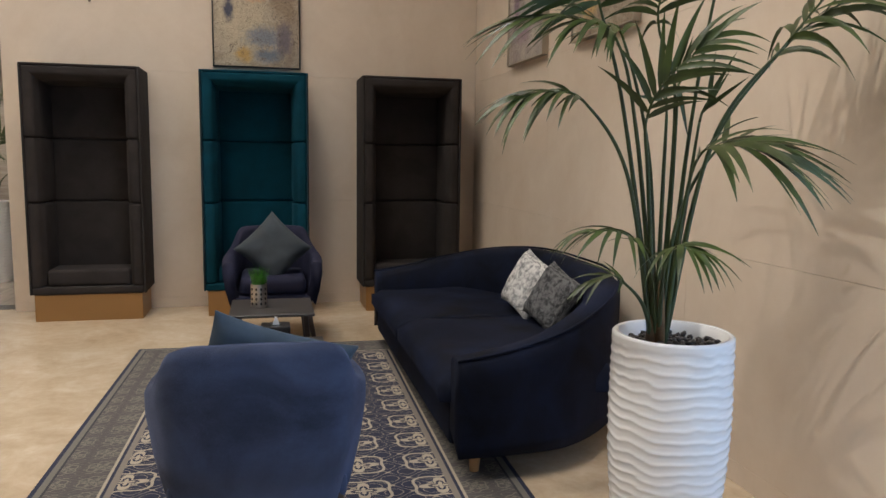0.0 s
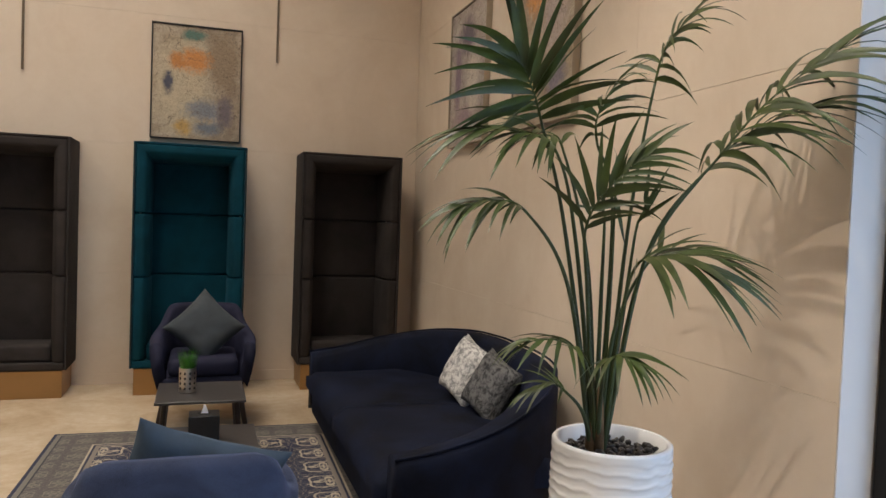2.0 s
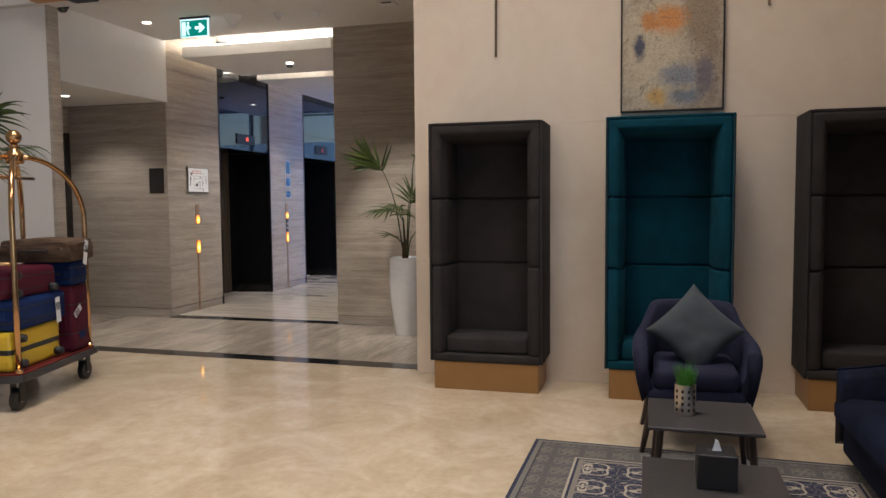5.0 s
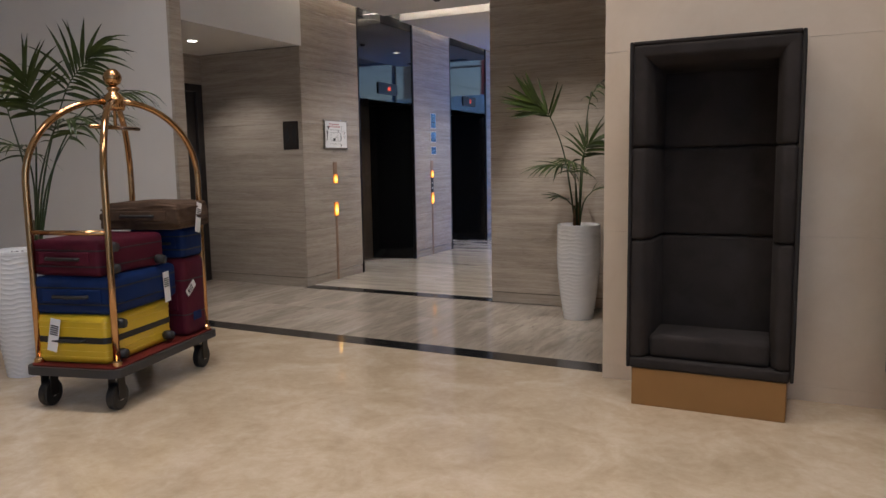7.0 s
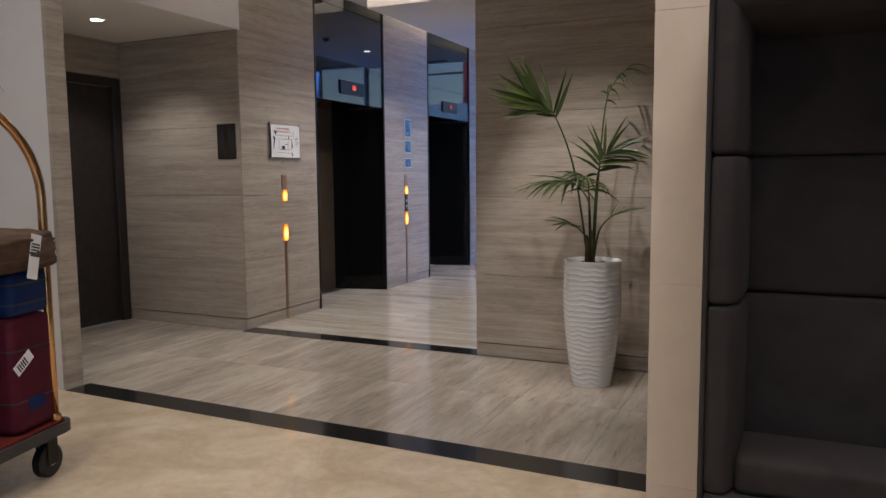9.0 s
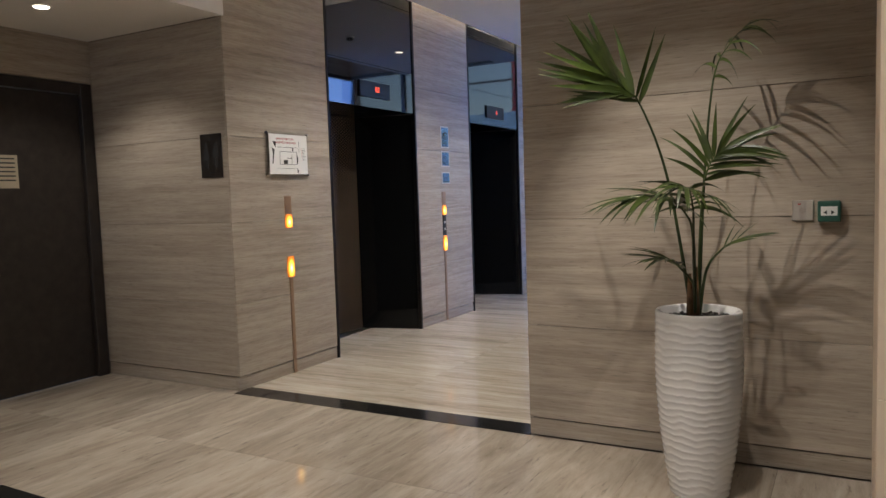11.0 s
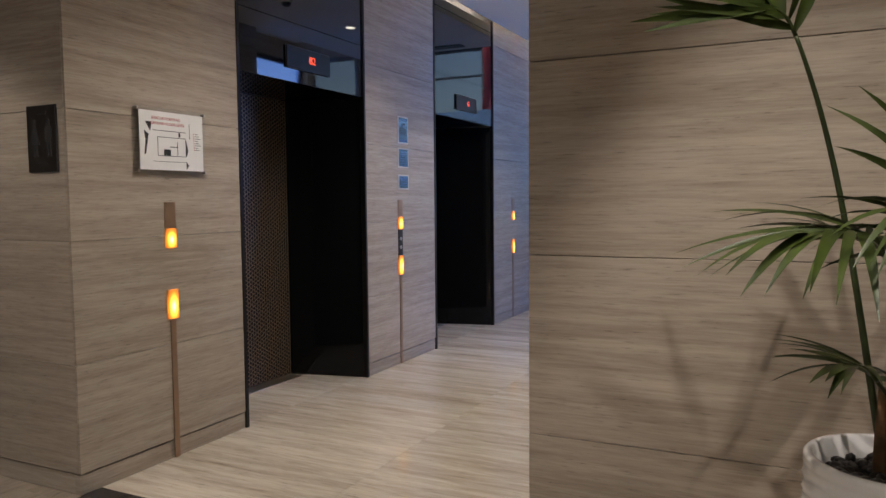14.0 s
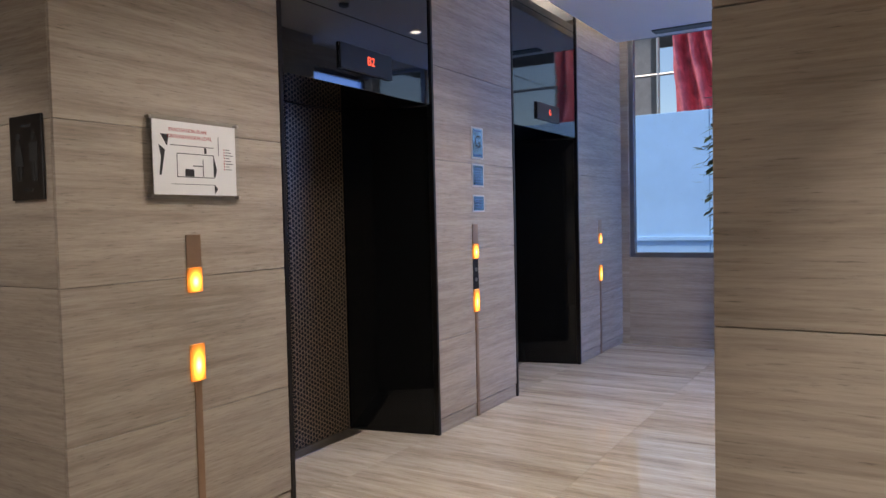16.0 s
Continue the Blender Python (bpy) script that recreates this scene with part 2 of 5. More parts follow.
M_ORANGE = plain("amber_wood_block", (0.50, 0.245, 0.07), 0.4, 0, 0.25, 6)
M_NAVYBLOCK = plain("navy_block", (0.012, 0.015, 0.032), 0.5)
# white hoarding with the blue of the daylight put into its colour
M_HOARD = plain("hoarding_daylight_blue", (0.40, 0.64, 0.88), 0.5, 0, 0.05, 2)
M_TARP = plain("red_debris_net", (0.80, 0.17, 0.20), 0.7, 0, 0.45, 5)
M_ASPHALT = plain("street_asphalt", (0.06, 0.06, 0.06), 0.9)
M_CONCRETE = plain("raw_concrete", (0.28, 0.27, 0.26), 0.9)


def glow(name, color, strength):
    m, n, l, b = nodes_of(name, 0.5, 0, color)
    b.inputs["Emission Color"].default_value = (*color, 1)
    b.inputs["Emission Strength"].default_value = strength
    return m




def amber_lens(name):
    """Frosted amber lens, brightest over the bulb behind its lower half."""
    m, n, l, b = nodes_of(name, 0.4, 0, (0.6, 0.25, 0.05))
    tc, sep = n.new("ShaderNodeTexCoord"), n.new("ShaderNodeSeparateXYZ")
    l.new(tc.outputs["Generated"], sep.inputs[0])
    dy = num(n, l, "MULTIPLY", num(n, l, "SUBTRACT", sep.outputs[1], 0.5), 1.15)
    dz = num(n, l, "MULTIPLY", num(n, l, "SUBTRACT", sep.outputs[2], 0.42), 1.15)
    r = num(n, l, "SQRT", num(n, l, "ADD", num(n, l, "MULTIPLY", dy, dy), num(n, l, "MULTIPLY", dz, dz)))
    l.new(ramp(n, l, r, ((0.05, (1.0, 0.80, 0.28)), (0.30, (1.0, 0.50, 0.05)), (0.62, (0.75, 0.20, 0.008)))), b.inputs["Emission Color"])
    l.new(num(n, l, "MULTIPLY_ADD", num(n, l, "SUBTRACT", 0.6, r), 5.0, 1.2), b.inputs["Emission Strength"])
    return m


G_AMBER = amber_lens("amber_lamp_lens")
G_COVE = glow("cove_strip", (1.0, 0.90, 0.76), 34.0)
G_DOWN = glow("downlight_lens", (1.0, 0.9, 0.75), 8.0)
G_RED = glow("red_led", (1.0, 0.09, 0.03), 1.8)
G_EXIT = glow("exit_face_green", (0.0, 0.20, 0.15), 0.9)
G_EXITW = glow("exit_face_white", (0.75, 1.0, 1.0), 1.1)
G_PANEL = glow("added_panel_lens", (1.0, 0.88, 0.72), 2.0)


def glass(name):
    m, n, l, b = nodes_of(name, 0.02, 0, (0.93, 0.97, 1.0))
    b.inputs["Transmission Weight"].default_value = 1.0
    b.inputs["IOR"].default_value = 1.02
    return m


M_GLASS = glass("window_glass")


def lattice(name):
    """Black lift door with a fine bronze star lattice."""
    m, n, l, b = nodes_of(name, 0.3, 0.5)
    geo = n.new("ShaderNodeNewGeometry")
    sep = n.new("ShaderNodeSeparateXYZ")
    l.new(geo.outputs["Position"], sep.inputs[0])
    y, z = sep.outputs[1], sep.outputs[2]
    best = None
    for ang in (0, 60, 120):
        u = num(n, l, "ADD", num(n, l, "MULTIPLY", y, math.cos(radians(ang))), num(n, l, "MULTIPLY", z, math.sin(radians(ang))))
        d = num(n, l, "ABSOLUTE", num(n, l, "SUBTRACT", num(n, l, "FRACT", num(n, l, "DIVIDE", u, 0.026)), 0.5))
        k = num(n, l, "LESS_THAN", d, 0.065)
        best = k if best is None else num(n, l, "MAXIMUM", best, k)
    l.new(mix(n, l, best, (0.010, 0.009, 0.008), (0.32, 0.23, 0.155)), b.inputs["Base Color"])
    bump(n, l, b, best, 0.3, 0.002)
    return m


M_LATTICE = lattice("bronze_lattice_door")


def rug_material(w, h):
    m, n, l, b = nodes_of("woven_rug", 0.95)
    tc = n.new("ShaderNodeTexCoord")
    sep = n.new("ShaderNodeSeparateXYZ")
    l.new(tc.outputs["Object"], sep.inputs[0])
    wob = noise_tex(n, l, tc.outputs["Object"], 60, 2)
    x, y = sep.outputs[0], sep.outputs[1]
    ax, ay = num(n, l, "ABSOLUTE", x), num(n, l, "ABSOLUTE", y)
    d = num(n, l, "MINIMUM", num(n, l, "SUBTRACT", w / 2, ax), num(n, l, "SUBTRACT", h / 2, ay))
    navy, beige, grey, dark = (0.011, 0.016, 0.045), (0.42, 0.36, 0.27), (0.15, 0.135, 0.115), (0.035, 0.033, 0.04)

    def rosette(px, py, petals, r0, r1, off=0.0):
        u = num(n, l, "SUBTRACT", num(n, l, "FRACT", num(n, l, "ADD", num(n, l, "DIVIDE", x, px), 0.5)), 0.5)
        v = num(n, l, "SUBTRACT", num(n, l, "FRACT", num(n, l, "ADD", num(n, l, "DIVIDE", y, py), off)), 0.5)
        r = num(n, l, "SQRT", num(n, l, "ADD", num(n, l, "MULTIPLY", u, u), num(n, l, "MULTIPLY", v, v)))
        a = num(n, l, "ARCTAN2", v, u)
        wave = num(n, l, "MULTIPLY_ADD", num(n, l, "COSINE", num(n, l, "MULTIPLY", a, float(petals))), r1, r0)
        inner = num(n, l, "LESS_THAN", r, wave)
        hole = num(n, l, "LESS_THAN", num(n, l, "ABSOLUTE", num(n, l, "SUBTRACT", r, num(n, l, "MULTIPLY", wave, 0.5))), 0.028)
        ring = num(n, l, "LESS_THAN", num(n, l, "ABSOLUTE", num(n, l, "SUBTRACT", r, num(n, l, "MULTIPLY_ADD", wave, -0.5, 0.47))), 0.022)
        return num(n, l, "MAXIMUM", num(n, l, "SUBTRACT", inner, hole), ring)

    def scroll(px, py, k):
        s = num(n, l, "ADD", num(n, l, "SINE", num(n, l, "MULTIPLY", x, 6.2832 / px)),
                num(n, l, "MULTIPLY", num(n, l, "SINE", num(n, l, "MULTIPLY", y, 6.2832 / py)), 1.0))
        t = num(n, l, "SINE", num(n, l, "MULTIPLY", s, k))
        return num(n, l, "LESS_THAN", num(n, l, "ABSOLUTE", t), 0.20)

    field = num(n, l, "MAXIMUM", rosette(0.30, 0.24, 4, 0.20, 0.09), num(n, l, "MULTIPLY", scroll(0.15, 0.12, 3.0), 0.75))
    border = num(n, l, "MAXIMUM", num(n, l, "MULTIPLY", rosette(0.145, 0.145, 6, 0.22, 0.07, 0.5), 0.8), num(n, l, "MULTIPLY", scroll(0.145, 0.0725, 2.2), 0.6))
    c_field = mix(n, l, field, navy, beige)
    c_border = mix(n, l, border, dark, (0.25, 0.22, 0.175))
    c_border = mix(n, l, 0.4, c_border, grey)

    def step(a):
        return num(n, l, "GREATER_THAN", d, a)

    c = mix(n, l, step(0.020), navy, (0.17, 0.155, 0.13))
    c = mix(n, l, step(0.045), c, dark)
    c = mix(n, l, step(0.055), c, c_border)
    c = mix(n, l, step(0.250), c, beige)
    c = mix(n, l, step(0.262), c, navy)
    c = mix(n, l, step(0.275), c, (0.22, 0.19, 0.155))
    c = mix(n, l, step(0.300), c, c_field)
    c = mix(n, l, num(n, l, "MULTIPLY", wob, 0.2), c, (0.09, 0.085, 0.08))
    l.new(c, b.inputs["Base Color"])
    bump(n, l, b, noise_tex(n, l, tc.outputs["Object"], 500, 2), 0.4, 0.003)
    return m


def painting(name, seed, cols, blobs):
    """Abstract canvas: scumbled layers of noise with soft patches of colour. blobs: (x, z, half width, half height, colour)."""
    m, n, l, b = nodes_of(name, 0.7)
    tc = n.new("ShaderNodeTexCoord")
    mp = n.new("ShaderNodeMapping")
    mp.inputs["Location"].default_value = (seed, seed * 2.0, seed)
    l.new(tc.outputs["Object"], mp.inputs[0])
    v = mp.outputs[0]
    a = noise_tex(n, l, v, 4.0, 8, 0.65, 0.8)
    f = noise_tex(n, l, v, 28.0, 6, 0.75, 0.4)
    c = ramp(n, l, a, ((0.3, cols[0]), (0.45, cols[1]), (0.58, cols[2]), (0.72, cols[3])))
    sep = n.new("ShaderNodeSeparateXYZ")
    l.new(tc.outputs["Object"], sep.inputs[0])
    warp = num(n, l, "MULTIPLY_ADD", f, 1.8, -0.9)
    for x, z, hw, hh, col in blobs:
        dx = num(n, l, "DIVIDE", num(n, l, "SUBTRACT", sep.outputs[0], x), hw)
        dz = num(n, l, "DIVIDE", num(n, l, "SUBTRACT", sep.outputs[2], z), hh)
        r = num(n, l, "SQRT", num(n, l, "ADD", num(n, l, "MULTIPLY", dx, dx), num(n, l, "MULTIPLY", dz, dz)))
        e = num(n, l, "ADD", num(n, l, "ADD", r, warp), num(n, l, "MULTIPLY_ADD", a, 1.0, -0.5))
        k = n.new("ShaderNodeMapRange")
        l.new(e, k.inputs[0])
        k.inputs[1].default_value, k.inputs[2].default_value = 1.25, 0.55
        c = mix(n, l, k.outputs[0], c, col)
    c = mix(n, l, num(n, l, "MULTIPLY", f, 0.3), c, (0.20, 0.16, 0.12))
    fine = noise_tex(n, l, v, 75.0, 5, 0.8, 0.6)
    c = mix(n, l, 1.0, c, ramp(n, l, fine, ((0.34, (0.68,) * 3), (0.5, (1.0,) * 3), (0.66, (1.18,) * 3))), "MULTIPLY")
    crack = noise_tex(n, l, v, 7.0, 3, 0.5, 1.5)
    line = num(n, l, "LESS_THAN", num(n, l, "ABSOLUTE", num(n, l, "SUBTRACT", crack, 0.5)), 0.006)
    c = mix(n, l, num(n, l, "MULTIPLY", line, 0.6), c, (0.10, 0.07, 0.05))
    l.new(c, b.inputs["Base Color"])
    bump(n, l, b, f, 0.4, 0.004)
    return m


# ---- mesh helpers ----
def link_mesh(name, bm, mat, smooth=False):
    me = bpy.data.meshes.new(name)
    bm.to_mesh(me)
    bm.free()
    if mat:
        me.materials.append(mat)
    if smooth:
        me.shade_smooth()
    return new(name, me)


def part(name, bm, mat, parent, label="", smooth=False):
    ob = link_mesh(name, bm, mat, smooth)
    ob.parent = parent
    if label:
        ob["label"] = label
    return ob


def thing(name, x, y, z, label, category, group="", rz=0.0, kind=""):
    ob = new(name)
    ob.matrix_world = pose(x, y, z, 0, 0, rz)
    ob.empty_display_size = 0.1
    return tagged(ob, label, category, group, kind)


def box(x0, x1, y0, y1, z0, z1, bevel=0.0, seg=1, bm=None):
    own = bmesh.new()
    bmesh.ops.create_cube(own, size=1.0, matrix=Matrix.Translation(((x0 + x1) / 2, (y0 + y1) / 2, (z0 + z1) / 2)) @ Matrix.Diagonal((x1 - x0, y1 - y0, z1 - z0, 1)))
    if bevel:
        bmesh.ops.bevel(own, geom=own.edges[:], offset=bevel, segments=seg, affect="EDGES", profile=0.5)
    return merge(bm, own)


def merge(bm, own):
    if bm is None:
        return own
    me = bpy.data.meshes.new("tmp")
    own.to_mesh(me)
    own.free()
    bm.from_mesh(me)
    bpy.data.meshes.remove(me)
    return bm


def lathe(profile, seg=32, bm=None, cx=0.0, cy=0.0, wobble=None):
    bm = bm or bmesh.new()
    rings = []
    for k, (r, z) in enumerate(profile):
        ring = []
        for i in range(seg):
            a = 2 * math.pi * i / seg
            rr = r + (wobble(a, z) if wobble else 0)
            ring.append(bm.verts.new((cx + rr * math.cos(a), cy + rr * math.sin(a), z)))
        rings.append(ring)
    for p, q in zip(rings, rings[1:]):
        for i in range(seg):
            bm.faces.new((p[i], p[(i + 1) % seg], q[(i + 1) % seg], q[i]))
    for ring, flip in ((rings[0], True), (rings[-1], False)):
        bm.faces.new(ring[::-1] if flip else ring)
    return bm


def tube(points, radii, seg=8, bm=None):
    bm = bm or bmesh.new()
    pts = [Vector(p) for p in points]
    if not hasattr(radii, "__len__"):
        radii = [radii] * len(pts)
    rings, up = [], None
    for i, p in enumerate(pts):
        t = (pts[min(i + 1, len(pts) - 1)] - pts[max(i - 1, 0)]).normalized()
        if up is None:
            up = t.orthogonal().normalized()
        up = (up - t * up.dot(t)).normalized()
        side = t.cross(up)
        rings.append([bm.verts.new(p + (up * math.cos(2 * math.pi * k / seg) + side * math.sin(2 * math.pi * k / seg)) * radii[i]) for k in range(seg)])
    for a, b in zip(rings, rings[1:]):
        for k in range(seg):
            bm.faces.new((a[k], a[(k + 1) % seg], b[(k + 1) % seg], b[k]))
    bm.faces.new(rings[0][::-1])
    bm.faces.new(rings[-1])
    return bm


def prism(outline, axis, a, b, bevel=0.0, seg=2, bm=None):
    """Extrude a 2D outline along an axis ('x', 'y' or 'z') from a to b."""
    own = bmesh.new()
    put = {"x": lambda p, k: (k, p[0], p[1]), "y": lambda p, k: (p[0], k, p[1]), "z": lambda p, k: (p[0], p[1], k)}[axis]
    lo = [own.verts.new(put(p, a)) for p in outline]
    hi = [own.verts.new(put(p, b)) for p in outline]
    own.faces.new(lo[::-1])
    own.faces.new(hi)
    for i in range(len(lo)):
        j = (i + 1) % len(lo)
        own.faces.new((lo[i], lo[j], hi[j], hi[i]))
    bmesh.ops.recalc_face_normals(own, faces=own.faces[:])
    if bevel:
        bmesh.ops.bevel(own, geom=own.edges[:], offset=bevel, segments=seg, affect="EDGES", profile=0.5)
    return merge(bm, own)


def spline(points, steps):
    """Points along a Catmull-Rom curve."""
    p = [Vector(q) for q in points]
    p = [2 * p[0] - p[1]] + p + [2 * p[-1] - p[-2]]
    out = []
    for i in range(1, len(p) - 2):
        for k in range(steps):
            t = k / steps
            out.append(0.5 * ((2 * p[i]) + (p[i + 1] - p[i - 1]) * t + (2 * p[i - 1] - 5 * p[i] + 4 * p[i + 1] - p[i + 2]) * t * t + (3 * p[i] - p[i - 1] - 3 * p[i + 1] + p[i + 2]) * t ** 3))
    out.append(p[-2])
    return out


def text(body, size, mat, m, parent, name="lettering", label="", align="CENTER", extrude=0.0006):
    cu = bpy.data.curves.new(name, "FONT")
    cu.body, cu.size, cu.align_x, cu.align_y, cu.extrude = body, size, align, "CENTER", extrude
    cu.materials.append(mat)
    ob = new(name, cu)
    ob.parent = parent
    ob.matrix_basis = m
    if label:
        ob["label"] = label
    return ob


def structure(name, bm, mat, label, category):
    return tagged(link_mesh(name, bm, mat), label, category, kind="structure")


# ---- the setting ----
structure("floor_lounge", box(-9, 2.6, -4, 6.78, -0.1, 0.0), M_MARBLE, "polished cream marble floor of the lounge", "floor")
structure("floor_strip_1", prism([(-5.365, 6.76), (-1.765, 6.70), (-1.765, 6.88), (-5.365, 6.94)], "z", -0.1, 0.002), STRIP, "polished black granite threshold strip in floor", "floor")
structure("floor_strip_2", box(-5.518, -3.34, 8.62, 8.795, -0.1, 0.002), STRIP, "black granite threshold strip at the lift lobby", "floor")
structure("subfloor", box(-9.2, 2.8, -4.2, 15.4, -0.3, -0.101), M_GROUT, "concrete bed under the stone floors", "floor")
floor_passage = structure("floor_passage", box(-7.6, 2.6, 6.881, 8.7, -0.1, -0.0082), M_GROUT, "glossy vein-cut beige stone floor in passage", "floor")
floor_lift = structure("floor_lift_lobby", box(-6.3, -1.9, 8.797, 15.3, -0.1, -0.008), M_GROUT, "glossy vein-cut beige stone floor of lift lobby", "floor")

wall_north = structure("wall_north", box(-1.752, 2.04, 6.6052, 6.88, 0, HIGH), M_CREAM, "cream stone-panelled wall behind the booths", "wall")
wall_east = structure("wall_east", box(2.044, 2.30, 1.89, 6.88, 0, HIGH), M_CREAM, "cream stone-panelled wall behind the sofa", "wall")
structure("wall_east_reveal", box(2.034, 2.17, 1.872, 1.889, 0, HIGH), M_WHITE, "white window reveal at end of stone wall", "wall")
structure("wall_east_lintel", box(2.04, 2.3, -4, 1.86, 4.0, HIGH), M_WHITE, "white wall above the tall window", "wall")
structure("wall_south", box(-9, 2.3, -4.2, -4, 0, HIGH), M_WHITE, "plain white wall closing the lounge", "wall")
structure("wall_west", box(-9.2, -9, -4.2, 7, 0, HIGH), M_WHITE, "plain white wall closing the lounge side", "wall")
structure("wall_white", box(-9, -5.40, 6.78, 6.89, 0, HIGH), M_WHITE, "smooth white painted wall behind the luggage trolley", "wall")
structure("wall_white_edge", box(-5.399, -5.366, 6.775, 6.895, 0, LOW - 0.005), M_STONE, "stone-clad end of the white wall", "wall")
structure("ceiling_lounge", box(-9.2, 2.3, -4.2, 6.9, HIGH, HIGH + 0.2), M_CEIL, "high white lounge ceiling", "ceiling")
structure("ceiling_passage", box(-5.487, 2.3, 6.9, 8.632, LOW, LOW + 0.25), M_CEIL, "white passage ceiling", "ceiling")
structure("ceiling_lift_lobby", box(-6.3, -1.9, 8.634, 15.2, LIFTC, LIFTC + 0.2), M_CEIL, "white lift lobby ceiling above the coves", "ceiling")
structure("ceiling_niche", box(-7.0, -5.51, 6.9, 8.683, 2.565, 2.75), M_CEIL, "low white niche ceiling", "ceiling")
structure("wall_fascia", box(-5.508, -5.488, 6.896, 8.678, 2.56, LOW), M_WHITE, "white fascia over the washroom niche", "wall")
structure("wall_passage_end", box(2.3, 2.5, 6.6, 8.9, 0, LOW + 0.2), M_WHITE, "plain wall closing the passage", "wall")
wall_plant = structure("wall_plant", box(-3.32, 2.3, 8.6455, 8.85, 0, LIFTC), M_GROUT, "vein-cut beige stone wall behind the potted palm", "wall")
wall_lift_right = structure("wall_lift_right", box(-3.32, -3.0, 8.852, 12.6, 0, LIFTC), M_STONE, "vein-cut stone side wall of lift lobby", "wall")
structure("wall_lift_return", box(-2.0, -1.8, 8.852, 12.6, 0, LIFTC), M_STONE, "stone wall closing the lift lobby", "wall")
wall_niche = structure("wall_niche", box(-7.1, -5.53, 8.695, 8.9, 0, 2.75), M_GROUT, "vein-cut stone wall with washroom sign", "wall")
structure("wall_niche_side", box(-7.1, -6.905, 6.89, 7.32, 0, 2.75), M_STONE, "stone wall beside the washroom door", "wall")
structure("wall_niche_over", box(-7.1, -6.905, 7.24, 8.69, 2.245, 2.75), M_STONE, "stone panel above the washroom door", "wall")
wall_lift = structure("wall_lift", box(-6.4, -6.2, 8.9, 15.2, 0, LIFTC), M_GROUT, "vein-cut stone wall holding the two lifts", "wall")
structure("wall_lift_return_low", box(-2.0, -1.8, 12.6, 15.2, 0, 0.93), M_STONE, "stone parapet under the side window", "wall")
structure("wall_lift_return_top", box(-2.0, -1.8, 12.6, 15.2, 3.3, LIFTC), M_STONE, "stone lintel above the side window", "wall")
wall_far = structure("wall_far", box(-5.6, -5.44, 15.0, 15.2, 0, LIFTC), M_STONE, "stone pier beside the lobby window", "wall")
structure("wall_far_low", box(-5.44, -2.0, 15.0, 15.2, 0, 0.93), M_STONE, "stone parapet under the lobby window", "wall")
structure("wall_far_top", box(-5.44, -2.0, 15.0, 15.2, 3.3, LIFTC), M_STONE, "stone lintel above the lobby window", "wall")


# wall panels, each a slab of its own
def slab(name, parent, x0, x1, y0, y1, z0, z1, mat, bevel=0.0015):
    return part(name, box(x0, x1, y0, y1, z0, z1, bevel), mat, parent)


G = 0.0012
for z0, z1 in ((0.0, 0.095), (0.10, 0.605), (0.605, 1.172), (1.172, 1.765), (1.765, 2.36), (2.36, 2.95), (2.95, 3.54)):
    inset = 0.006 if z0 == 0 else 0.0
    for x0, x1 in ((-3.338, -0.9), (-0.9, 1.5), (1.5, 2.298)):
        slab("panel", wall_plant, x0 + G, x1 - G, 8.633 + inset, 8.645, z0 + G, z1 - G, M_STONE)
    slab("panel", wall_lift_right, -3.338 + inset, -3.322, 8.6465, 12.6, z0 + G, z1 - G, M_STONE)
    if z0 < 2.5:
        slab("panel", wall_niche, -6.90, -5.530, 8.683 + inset, 8.694, z0 + G, min(z1, 2.56) - G, M_STONE)
    for y0, y1 in ((8.684, 9.80), (11.18, 12.32), (13.71, 14.998)):
        slab("panel", wall_lift, -5.56, -5.518 - inset, y0 + G, y1 - G, z0 + G, z1 - G, M_STONE)
for y0, y1 in ((8.90, 9.80), (11.18, 12.32), (13.71, 14.998)):
    slab("pier", wall_lift, -6.19, -5.561, y0, y1, 0, LIFTC, M_STONE)
slab("skirting", wall_far, -5.44, -3.2, 14.985, 14.999, 0.0, 0.085, M_STONE)
for z0, z1 in ((0.0, 0.085), (0.085, 0.90), (0.90, 1.94), (1.94, 2.98), (2.98, 4.02), (4.02, HIGH)):
    g = 0.0006
    for x0, x1 in ((-1.765, 2.03),):
        slab("panel", wall_north, x0 + g, x1 - g, 6.593, 6.6045, z0 + g, z1 - g, M_CREAM, 0.0008)
    slab("panel", wall_north, -1.765, -1.753, 6.605, 6.88, z0 + g, z1 - g, M_CREAM, 0.0008)
    for y0, y1 in ((1.875, 3.05), (3.05, 4.8), (4.8, 6.592)):
        slab("panel", wall_east, 2.031, 2.043, y0 + g, y1 - g, z0 + g, z1 - g, M_CREAM, 0.0008)

# bulkhead with coloured blocks over the opening
bulk = thing("bulkhead", -3.6, 6.66, 3.2, "bulkhead clad in amber wood with navy blocks over passage", "bulkhead", kind="structure")
part("core", box(-5.4, 1.835, 0.03, 0.22, 0.01, 2.38), M_WHITE, bulk)
x = -1.8
for k in range(10):
    part("wood_block", box(x + 0.003, x + 0.427, -0.06, 0.028, 0.0, 0.34, 0.004), M_ORANGE, bulk)
    x += 0.43
    part("navy_block", box(x + 0.003, x + 0.247, -0.11, 0.028, -0.035, 0.34, 0.006), M_NAVYBLOCK, bulk)
    x += 0.25
    if x > 1.3:
        break
for px, zb in ((-1.114, 2.45), (0.785, 2.69)):
    bar = thing("wall_bar", px, 6.585, zb, "slim bronze bar running up the cream wall", "wall bar", "bronze wall bars")
    part("bar", box(-0.008, 0.008, -0.012, 0.008, 0, HIGH - zb, 0.002), M_BARMETAL, bar)


